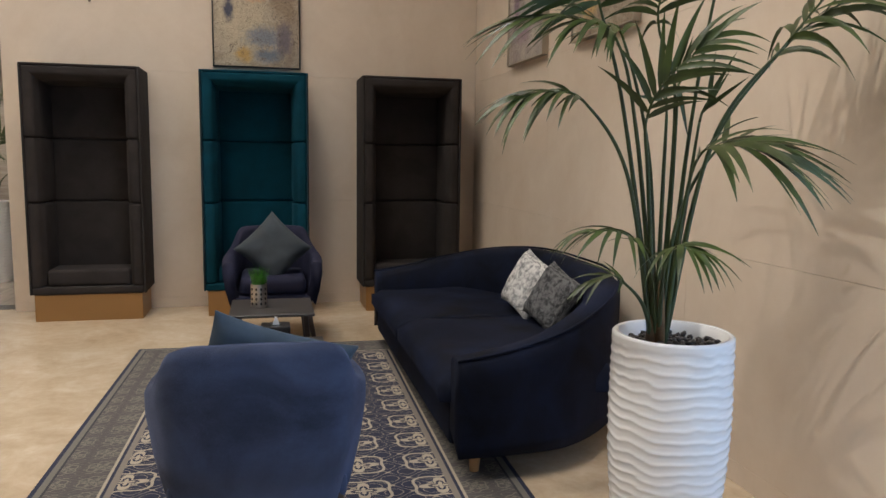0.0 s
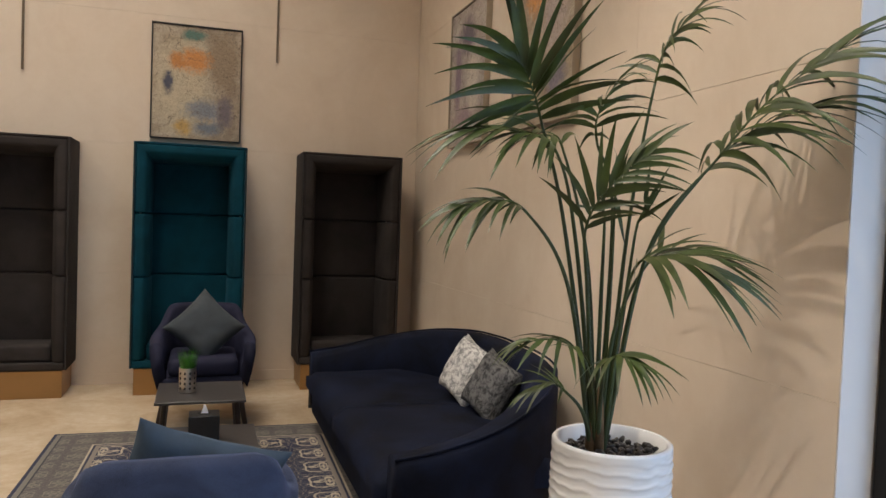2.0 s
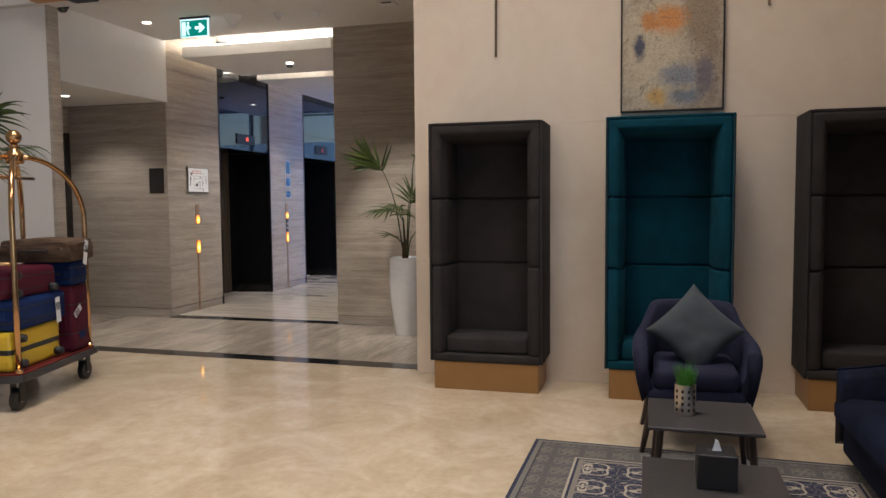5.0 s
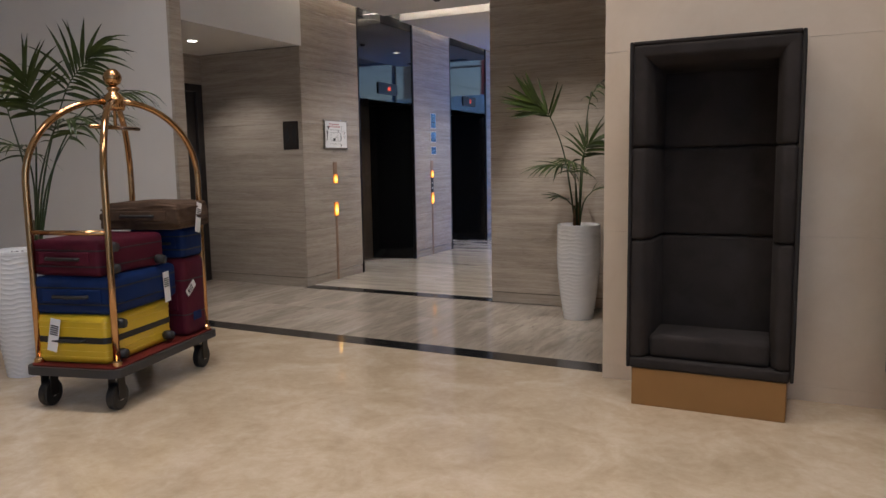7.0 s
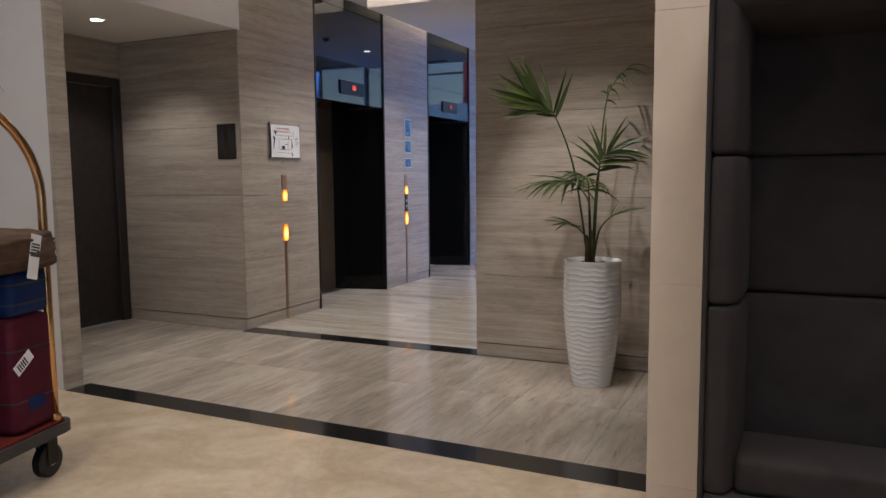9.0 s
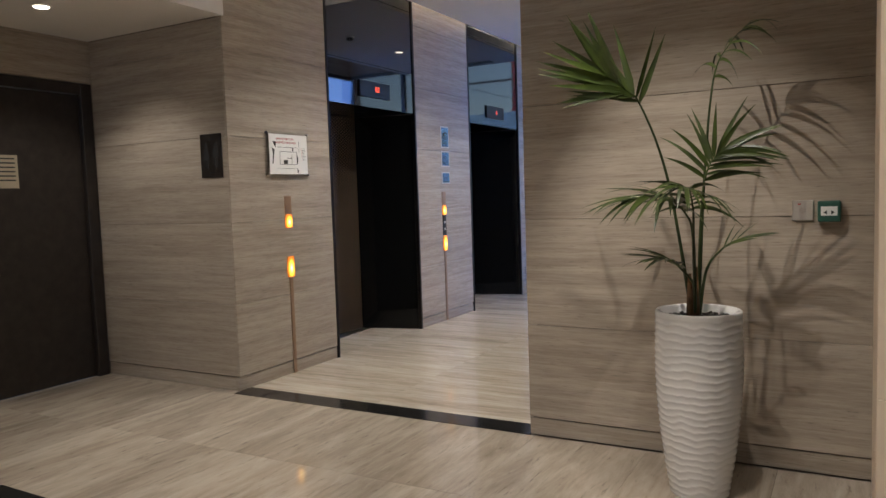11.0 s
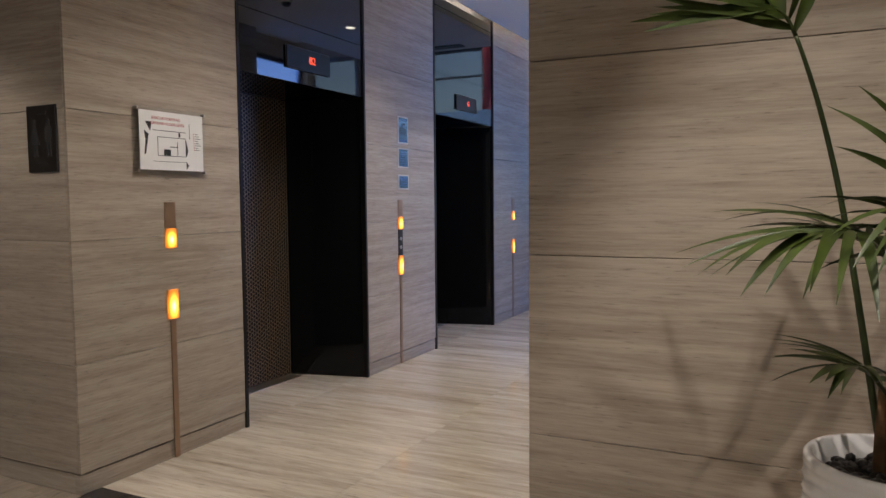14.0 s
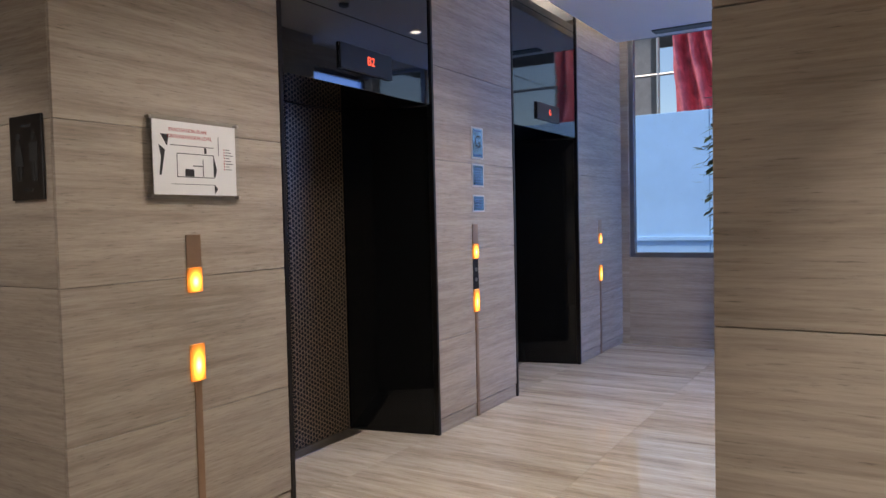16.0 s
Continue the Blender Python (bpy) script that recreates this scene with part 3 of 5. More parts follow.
# windows
def window(name, x0, x1, y0, y1, z0, z1, along, label, mullions):
    w = thing(name, 0, 0, 0, label, "window", kind="structure")
    f = 0.05
    if along == "x":
        part("window_frame", box(x0, x0 + f, y0, y1, z0, z1, 0.004), M_ALU, w)
        part("window_frame", box(x1 - f, x1, y0, y1, z0, z1, 0.004), M_ALU, w)
        part("window_sill", box(x0 + f, x1 - f, y0, y1, z0, z0 + f, 0.004), M_ALU, w)
        part("window_head", box(x0 + f, x1 - f, y0, y1, z1 - f, z1, 0.004), M_ALU, w)
        for k in mullions:
            part("mullion", box(k - 0.03, k + 0.03, y0, y1, z0 + f, z1 - f, 0.004), M_ALU, w)
        p = part("pane", box(x0 + f, x1 - f, (y0 + y1) / 2 - 0.004, (y0 + y1) / 2 + 0.004, z0 + f, z1 - f), M_GLASS, w)
    else:
        part("window_frame", box(x0, x1, y0, y0 + f, z0, z1, 0.004), M_BLACKMETAL, w)
        part("window_frame", box(x0, x1, y1 - f, y1, z0, z1, 0.004), M_BLACKMETAL, w)
        part("window_head", box(x0, x1, y0 + f, y1 - f, z1 - f, z1, 0.004), M_BLACKMETAL, w)
        part("window_sill", box(x0, x1, y0 + f, y1 - f, z0, z0 + f, 0.004), M_BLACKMETAL, w)
        for k in mullions:
            part("mullion", box(x0, x1, k - 0.03, k + 0.03, z0 + f, z1 - f, 0.004), M_BLACKMETAL, w)
        p = part("pane", box((x0 + x1) / 2 - 0.004, (x0 + x1) / 2 + 0.004, y0 + f, y1 - f, z0 + f, z1 - f), M_GLASS, w)
    p.visible_shadow = False
    return w


window("window_3", -1.96, -1.88, 12.6, 15.2, 0.93, 3.3, "y", "dark-framed side window of the lift lobby", ())
window("window_1", -5.44, -2.0, 15.04, 15.12, 0.93, 3.3, "x", "grey-framed window at end of lift lobby", (-3.0,))
window("window_2", 2.172, 2.26, -4.0, 1.87, 0.0, 4.0, "y", "tall dark-framed window beside the lounge wall", (-0.6, -2.3))

# outside the lobby window
structure("ground", box(-300, 300, 15.5, 400, -0.4, -0.15), M_ASPHALT, "grey street outside the lobby window", "ground")
hoard = thing("hoarding", -4, 18.0, -0.15, "white site hoarding panels tinted daylight blue outside the window", "hoarding")
for k in range(8):
    part("panel", box(-4.8 + k * 1.2 + 0.004, -3.6 + k * 1.2 - 0.004, 0, 0.05, 0.25, 1.2, 0.004), M_HOARD, hoard)
    part("panel", box(-4.8 + k * 1.2 + 0.004, -3.6 + k * 1.2 - 0.004, 0, 0.05, 1.21, 2.99, 0.004), M_HOARD, hoard)
part("rail", box(-4.8, 4.8, -0.03, 0.0, 1.15, 1.21, 0.004), M_HOARD, hoard)
part("footing", box(-4.8, 4.8, -0.1, 0.1, 0.0, 0.248, 0.01), M_CONCRETE, hoard)
scaf = thing("scaffold", -4.6, 19.9, -0.15, "steel scaffold hung with torn red debris netting", "scaffold")
for k in range(6):
    part("standard", tube([(-3 + k * 1.2, 0, 0), (-3 + k * 1.2, 0, 9)], 0.03), M_STEEL, scaf)
for k in range(9):
    part("ledger", tube([(-3, 0, 0.9 + k), (3, 0, 0.9 + k)], 0.025), M_STEEL, scaf)
bm = bmesh.new()
for strip in range(3):
    grid = []
    for i in range(26):
        row = []
        for j in range(22):
            u, v = i / 25, j / 21
            px = -1.6 + strip * 1.15 + u * (0.55 + 0.75 * (1 - v)) + 0.25 * v + 0.08 * math.sin(v * 7 + strip)
            row.append(bm.verts.new((px, 0.22 * math.sin(u * 21 + v * 3) + 0.08 * noise.noise((u * 9, v * 9, strip)) + strip * 0.12 - 0.35, 2.2 + v * 3.4)))
        grid.append(row)
    for i in range(25):
        for j in range(21):
            bm.faces.new((grid[i][j], grid[i + 1][j], grid[i + 1][j + 1], grid[i][j + 1]))
part("net", bm, M_TARP, scaf, "torn red debris netting", smooth=True)
bld = thing("unfinished_building", -4.5, 24.0, -0.15, "raw concrete building frame behind the scaffold", "building")
for k in range(5):
    part("slab", box(-9, 9, -1.5, 3, 2.9 + 3 * k, 3.2 + 3 * k, 0.02), M_CONCRETE, bld)
for k in range(7):
    part("column", box(-8.8 + 2.8 * k, -8.4 + 2.8 * k, -1.2, -0.8, 0, 15, 0.02), M_CONCRETE, bld)
shrub = thing("shrub", -4.17, 14.0, 0, "leafy dark green indoor shrub by the window", "plant")
part("stem", tube([(0, 0, 0), (0.02, 0, 0.8), (0.03, 0, 1.9)], [0.02, 0.016, 0.008]), M_TRUNK, shrub)
part("pot", lathe([(0.11, 0), (0.15, 0.3), (0.15, 0.34), (0.13, 0.34), (0.12, 0.28)], 24), M_POT, shrub)
bm = bmesh.new()
rnd = random.Random(5)
for k in range(420):
    a, z = rnd.uniform(0, 6.28), rnd.uniform(1.15, 2.45)
    r = rnd.uniform(0.03, 0.30) * (1.15 - abs(z - 1.8) * 0.7)
    c = Vector((0.03 + r * math.cos(a), r * math.sin(a), z))
    d = Vector((math.cos(a + rnd.uniform(-0.6, 0.6)), math.sin(a + rnd.uniform(-0.6, 0.6)), rnd.uniform(-0.9, 0.3))).normalized() * 0.13
    s = d.cross(Vector((0, 0, 1))).normalized() * 0.033
    vs = [bm.verts.new(c), bm.verts.new(c + d * 0.5 + s), bm.verts.new(c + d), bm.verts.new(c + d * 0.5 - s)]
    bm.faces.new(vs)
part("foliage", bm, M_LEAF, shrub)


# lifts
def lift(name, y0, y1, shown, label):
    e = thing(name, -5.518, (y0 + y1) / 2, 0, label, "lift", "lifts in the lobby", kind="structure")
    h = (y1 - y0) / 2
    for s, nm in ((-1, "jamb"), (1, "jamb")):
        out = [(0.0, s * h), (-0.60, s * (h - 0.14)), (-0.66, s * (h - 0.14)), (-0.66, s * h)]
        part(nm, prism(out, "z", 0, 2.10), M_JAMB, e)
        part("edge_trim", box(-0.03, 0.006, s * h - 0.012, s * h + 0.012, 0, 3.5, 0.002), M_BLACKMETAL, e)
    for s in (-1, 1):
        a, b = sorted((0.003 * s, s * (h - 0.145)))
        d = part("door_leaf", box(-0.64, -0.61, a, b, 0.004, 2.10, 0.002), M_LATTICE, e, "black door leaf with bronze star lattice")
    part("sill", box(-0.60, -0.50, -h + 0.16, h - 0.16, -0.006, 0.004), M_STEEL, e)
    for z0, z1 in ((2.105, 2.478), (2.482, 3.06), (3.064, 3.5)):
        part("mirror_panel", box(-0.66, -0.006, -h + 0.014, h - 0.014, z0, z1, 0.001), M_BLACKGLASS, e, "black mirror glass panel")
    disp = part("display", box(-0.005, 0.010, -0.235, 0.235, 2.19, 2.33, 0.003), M_BLACKMETAL, e, "black floor indicator with red digits")
    text(shown, 0.066, G_RED, pose(0.0112, 0.03, 2.262, 90, 0, 90), disp, "digits", "glowing red digits")
    return e


lift("lift_1", 9.812, 11.168, "B2", "black glass lift with lattice doors showing B2")
lift("lift_2", 12.332, 13.698, "G", "black glass lift showing a G")


def wall_light(y, buttons):
    w = thing("wall_light", -5.518, y, 0, "copper wall strip light with two amber lamps", "wall light", "amber lights between the lifts")
    part("strip", box(0, 0.006, -0.018, 0.018, 0.0, 0.735, 0.001), M_BRONZE, w)
    part("upper_plate", box(0, 0.006, -0.037, 0.037, 1.212, 1.345, 0.001), M_BRONZE, w)
    for z0, z1 in ((1.108, 1.21), (0.738, 0.892)):
        part("lamp_lens", box(0, 0.012, -0.037, 0.037, z0, z1, 0.003), G_AMBER, w, "glowing amber lamp lens")
    if buttons:
        pl = part("button_plate", box(0, 0.005, -0.036, 0.036, 0.894, 1.106, 0.001), M_SIGNDARK, w)
        for z in (0.96, 1.03):
            part("call_button", prism([(0.014 * math.cos(a * 0.524), z + 0.014 * math.sin(a * 0.524)) for a in range(12)], "x", 0.005, 0.009), M_STEEL, pl)
    return w


wall_light(9.262, False)
wall_light(11.69, True)
wall_light(14.285, False)

plan = thing("evacuation_plan", -5.517, 9.28, 1.655, "white evacuation plan board in acrylic on four studs", "sign")
part("backing", box(0.014, 0.018, -0.235, 0.235, -0.165, 0.165, 0.001), M_GLASS, plan)
sheet = part("sheet", box(0.0185, 0.0205, -0.212, 0.212, -0.147, 0.147), M_PAPER, plan, "printed white sheet")
for sy in (-1, 1):
    for sz in (-1, 1):
        part("stud", prism([(sy * 0.224 + 0.007 * math.cos(a * 0.785), sz * 0.154 + 0.007 * math.sin(a * 0.785)) for a in range(8)], "x", 0, 0.026), M_STEEL, plan)
text("EVACUATION PLAN", 0.021, M_REDINK, pose(0.021, -0.04, 0.112, 90, 0, 90), sheet)
text("GROUND FLOOR LEVEL", 0.021, M_REDINK, pose(0.021, -0.03, 0.086, 90, 0, 90), sheet)
for (y0, y1, z0, z1) in ((-0.13, 0.09, 0.050, 0.053), (-0.10, 0.09, 0.018, 0.021), (-0.10, 0.09, -0.076, -0.073), (-0.10, -0.097, -0.073, 0.018), (0.087, 0.09, -0.073, 0.018),
                         (-0.06, -0.015, -0.072, -0.042), (-0.02, 0.03, -0.03, -0.026), (0.03, 0.034, -0.07, 0.0), (-0.13, 0.09, -0.105, -0.103), (0.04, 0.052, 0.025, 0.048), (0.115, 0.118, 0.02, 0.10)):
    part("plan_line", box(0.0207, 0.0212, y0, y1, z0, z1), M_INK, sheet)
for out in ([(-0.175, 0.092), (-0.135, 0.092), (-0.145, 0.045)], [(-0.185, 0.05), (-0.155, 0.03), (-0.175, -0.07), (-0.185, -0.07), (-0.175, 0.0)], [(0.09, 0.015), (0.105, -0.04), (0.095, -0.072), (0.09, -0.07)], [(0.09, -0.10), (0.108, -0.12), (0.09, -0.142)]):
    part("plan_shape", prism(out, "x", 0.0207, 0.0212), M_INK, sheet)
for k in range(8):
    part("legend_mark", box(0.0207, 0.0212, 0.145, 0.150, 0.045 - k * 0.012, 0.051 - k * 0.012), M_REDINK, sheet)
    part("legend_line", box(0.0207, 0.0212, 0.155, 0.155 + 0.02 + 0.01 * (k % 3), 0.047 - k * 0.012, 0.050 - k * 0.012), M_INK, sheet)


def mirror_sign(z0, z1, body, label):
    s = thing("lift_sign", -5.517, 11.75, (z0 + z1) / 2, label, "sign", "signs above the lift buttons")
    h = (z1 - z0) / 2
    p = part("plate", box(0, 0.004, -0.085, 0.085, -h, h, 0.001), M_PLATE, s)
    inner = part("face", box(0.0042, 0.0056, -0.072, 0.072, -h + 0.012, h - 0.012), M_MIRRORPLATE, s, "mirror-finish face")
    if body:
        text(body, 0.12, M_INK, pose(0.006, 0, 0.005, 90, 0, 90), inner)
        part("line", box(0.0057, 0.006, -0.05, 0.05, -h + 0.02, -h + 0.03), M_BLUEINK, inner)
        part("line", box(0.0057, 0.006, -0.05, 0.05, h - 0.03, h - 0.022), M_BLUEINK, inner)
    else:
        k = h - 0.03
        while k > -h + 0.02:
            part("line", box(0.0057, 0.006, -0.055, 0.05, k - 0.006, k), M_BLUEINK, inner)
            k -= 0.018


mirror_sign(1.80, 2.02, "G", "small white sign with a big letter G")
mirror_sign(1.605, 1.765, "", "small printed notice plate")
mirror_sign(1.43, 1.55, "", "small printed notice plate lowest of three")

wc = thing("washroom_sign", -5.67, 8.682, 1.637, "dark bronze washroom sign with two black figures", "sign")
part("plate", box(-0.10, 0.10, -0.008, 0, -0.15, 0.15, 0.002), M_SIGNDARK, wc)
for cx, skirt in ((-0.045, True), (0.048, False)):
    bm = prism([(cx + 0.014 * math.cos(a * 0.524), 0.072 + 0.014 * math.sin(a * 0.524)) for a in range(12)], "y", -0.0095, -0.0082)
    if skirt:
        prism([(cx - 0.012, 0.052), (cx + 0.012, 0.052), (cx + 0.034, -0.03), (cx - 0.034, -0.03)], "y", -0.0095, -0.0082, bm=bm)
    else:
        prism([(cx - 0.026, 0.052), (cx + 0.026, 0.052), (cx + 0.026, -0.015), (cx - 0.026, -0.015)], "y", -0.0095, -0.0082, bm=bm)
    for s in (-1, 1):
        box(cx + s * 0.010 - 0.007, cx + s * 0.010 + 0.007, -0.0095, -0.0082, -0.082, -0.031 if skirt else -0.016, bm=bm)
    part("figure", bm, M_INK, wc)
for z in (0.112, -0.115):
    part("arrow_bar", box(-0.02, 0.035, -0.0095, -0.0082, z - 0.005, z + 0.005), M_INK, wc)

door = thing("door_1", -6.905, 8.0, 0, "dark wenge washroom door in a dark frame", "door", kind="structure")
part("leaf", box(-0.06, -0.02, -0.58, 0.58, 0.005, 2.155, 0.003), M_DOOR, door)
for s in (-1, 1):
    a, b = sorted((s * 0.585, s * 0.675))
    part("frame_post", box(-0.09, 0.012, a, b, 0, 2.24, 0.004), M_DOOR, door)
part("frame_head", box(-0.09, 0.012, -0.584, 0.584, 2.16, 2.24, 0.004), M_DOOR, door)
nt = part("notice", box(-0.0198, -0.017, -0.08, 0.08, 1.46, 1.69), M_NOTICE, door, "paper notice on the door")
for k in range(6):
    part("line", box(-0.0168, -0.0164, -0.06, 0.06, 1.66 - k * 0.03, 1.67 - k * 0.03), M_INK, nt)
part("push_plate", box(-0.0198, -0.015, -0.5, -0.42, 0.95, 1.25, 0.002), M_STEEL, door)

sw = thing("key_switch", -2.0, 8.632, 1.198, "square steel key switch plate on stone wall", "switch")
part("plate", box(-0.044, 0.044, -0.010, 0, -0.046, 0.046, 0.003), M_PLATE, sw)
part("lock", prism([(0.014 * math.cos(a * 0.393), 0.014 * math.sin(a * 0.393)) for a in range(16)], "y", -0.018, -0.0102), M_STEEL, sw)
part("red_mark", box(-0.02, -0.008, -0.0112, -0.0102, 0.025, 0.031), M_REDINK, sw)
db = thing("break_glass_point", -1.895, 8.632, 1.193, "dark green break-glass door release box", "call point")
part("housing", box(-0.045, 0.045, -0.045, 0, -0.046, 0.046, 0.006, 2), M_GREEN, db)
part("face", box(-0.032, 0.032, -0.0475, -0.0452, -0.018, 0.022), M_PAPER, db)
for k in (-1, 1):
    part("arrow", prism([(k * 0.022, -0.004), (k * 0.008, 0.006), (k * 0.008, -0.014)], "y", -0.0485, -0.0477), M_INK, db)


# lobby rafts with coves
def raft(y0, y1, label):
    r = thing("ceiling_raft", -4.4, y0, 3.1, label, "ceiling raft", "lift lobby rafts", kind="structure")
    part("body", box(-0.98, 0.95, 0, y1 - y0, 0, 0.13, 0.004), M_CEIL, r)
    part("lamp_strip", box(-0.88, 0.85, 0.10, 0.13, 0.135, 0.155), G_COVE, r, "glowing cove light strip")
    part("lamp_strip", box(-0.88, 0.85, y1 - y0 - 0.13, y1 - y0 - 0.10, 0.135, 0.155), G_COVE, r, "glowing cove light strip")
    part("lamp_strip", box(-0.88, -0.85, 0.16, y1 - y0 - 0.16, 0.135, 0.155), G_COVE, r, "glowing cove light strip")
    return r


raft(8.85, 10.2, "white ceiling raft with cove light")
r2 = raft(10.6, 14.45, "long white ceiling raft with cove light and vent")
part("air_diffuser", box(-0.55, 0.6, 3.55, 3.70, -0.012, -0.001, 0.003), M_GREYPLASTIC, r2, "dark slot air diffuser")
for k in (0, 1):
    dt = thing("smoke_detector", -4.35, 9.6 + 2.2 * k, 3.10, "white round smoke detector under ceiling raft", "detector")
    part("base", lathe([(0.055, -0.015), (0.055, 0.0)], 20), M_PAPER, dt)
    part("head", lathe([(0.025, -0.045), (0.04, -0.035), (0.04, -0.0155)], 20), M_GREYPLASTIC, dt)


def downlight(x, y, z):
    d = thing("downlight", x, y, z, "recessed round ceiling downlight, lit, some of them added", "downlight", "recessed downlights")
    part("ring", lathe([(0.055, -0.006), (0.062, -0.004), (0.062, -0.0005), (0.055, -0.0005)], 24), M_CEIL, d)
    part("lens", lathe([(0.045, -0.0085), (0.045, -0.0065)], 24), G_DOWN, d, "bright lens")


# unseen fixture added to house each palm-shadow spot
def added_downlight(x, y, z):
    d = thing("downlight", x, y, z, "small dark-shielded downlight added for a palm-shadow spot", "downlight", "shielded downlights")
    part("ring", lathe([(0.036, -0.006), (0.042, -0.004), (0.042, -0.0005), (0.036, -0.0005)], 24), M_CEIL, d)
    part("baffle", lathe([(0.030, -0.0085), (0.034, -0.0065)], 24), M_BLACKMETAL, d, "black glare baffle")


for q in ((-2.95, 7.1, LOW), (-2.36, 7.36, LOW)):
    added_downlight(*q)


# two of the three lobby fixtures are added along with their fill spots
for q in ((-5.09, 7.82, LOW), (-6.21, 7.87, 2.565), (-4.3, 9.5, 3.10), (-4.3, 11.2, 3.10), (-4.3, 12.9, 3.10), (-0.7, 0.6, HIGH), (0.5, 0.2, HIGH), (0.2, 1.5, HIGH), (1.1, 2.3, HIGH), (-4.6, 4.2, HIGH)):
    downlight(*q)
# panels added to carry the fill lamps; no such panels are known
for cx, cy in ((-1.8, 1.6), (-0.4, 4.5), (-3.4, 4.6)):
    pl = thing("ceiling_light", cx, cy, HIGH, "large square light panel added on the unseen ceiling, lit", "ceiling light", "lounge ceiling lights")
    part("frame", box(-0.75, 0.75, -0.75, 0.75, -0.03, -0.001, 0.004), M_CEIL, pl)
    part("diffuser", box(-0.7, 0.7, -0.7, 0.7, -0.04, -0.031), G_PANEL, pl)

ex = thing("exit_sign", -4.49, 7.78, LOW, "glowing green exit sign with running figure and arrow", "exit sign")
part("bracket", box(-0.17, 0.17, -0.02, 0.02, -0.02, -0.001, 0.003), M_GREYPLASTIC, ex)
part("rim", box(-0.165, 0.165, -0.006, 0.006, -0.205, -0.021, 0.002), G_EXITW, ex)
fc = part("face", box(-0.152, 0.152, -0.009, -0.0062, -0.195, -0.035), G_EXIT, ex)
part("arrow", prism([(0.01, -0.10), (0.07, -0.10), (0.05, -0.07), (0.075, -0.07), (0.125, -0.115), (0.075, -0.16), (0.05, -0.16), (0.07, -0.13), (0.01, -0.13)], "y", -0.0115, -0.0092), G_EXITW, fc)
part("doorway", box(-0.14, -0.10, -0.0115, -0.0092, -0.185, -0.05), G_EXITW, fc)
bm = prism([(-0.07 + 0.012 * math.cos(a * 0.524), -0.062 + 0.012 * math.sin(a * 0.524)) for a in range(12)], "y", -0.0115, -0.0092)
prism([(-0.085, -0.08), (-0.06, -0.08), (-0.06, -0.125), (-0.09, -0.125)], "y", -0.0115, -0.0092, bm=bm)
prism([(-0.09, -0.127), (-0.075, -0.127), (-0.055, -0.18), (-0.07, -0.18)], "y", -0.0115, -0.0092, bm=bm)
prism([(-0.058, -0.09), (-0.035, -0.11), (-0.04, -0.118), (-0.058, -0.105)], "y", -0.0115, -0.0092, bm=bm)
part("figure", bm, G_EXITW, fc)
for (x, y, nm, lab) in ((-4.09, 7.85, "smoke_detector", "white dome detector on passage ceiling"), (-3.22, 7.96, "smoke_detector", "small white round detector on ceiling"), (-3.6, 7.9, "smoke_detector", "small white flush detector on ceiling")):
    dd = thing(nm, x, y, LOW, lab, "detector")
    big = 1.3 if x == -4.09 else 0.75
    part("body", lathe([(0.02 * big, -0.085 * big), (0.03 * big, -0.06 * big), (0.06 * big, -0.02), (0.07 * big, -0.001)], 20), M_PAPER, dd)
dc = thing("security_camera", -5.414, 7.008, LOW, "small black dome security camera on passage ceiling", "camera")
part("base", lathe([(0.058, -0.028), (0.062, -0.02), (0.062, -0.001)], 24), M_BLACKMETAL, dc)
part("dome", lathe([(0.052 * math.cos(radians(a)), -0.029 - 0.045 * math.sin(radians(a))) for a in range(80, -1, -10)], 24), M_BLACKGLASS, dc, smooth=True)
vt = thing("air_vent", -2.42, 7.87, LOW, "small square ceiling vent with dark slot", "vent")
part("frame", box(-0.08, 0.08, -0.06, 0.06, -0.02, -0.001, 0.003), M_PAPER, vt)
part("slot", box(-0.05, 0.05, -0.063, -0.0605, -0.016, -0.006), M_INK, vt)


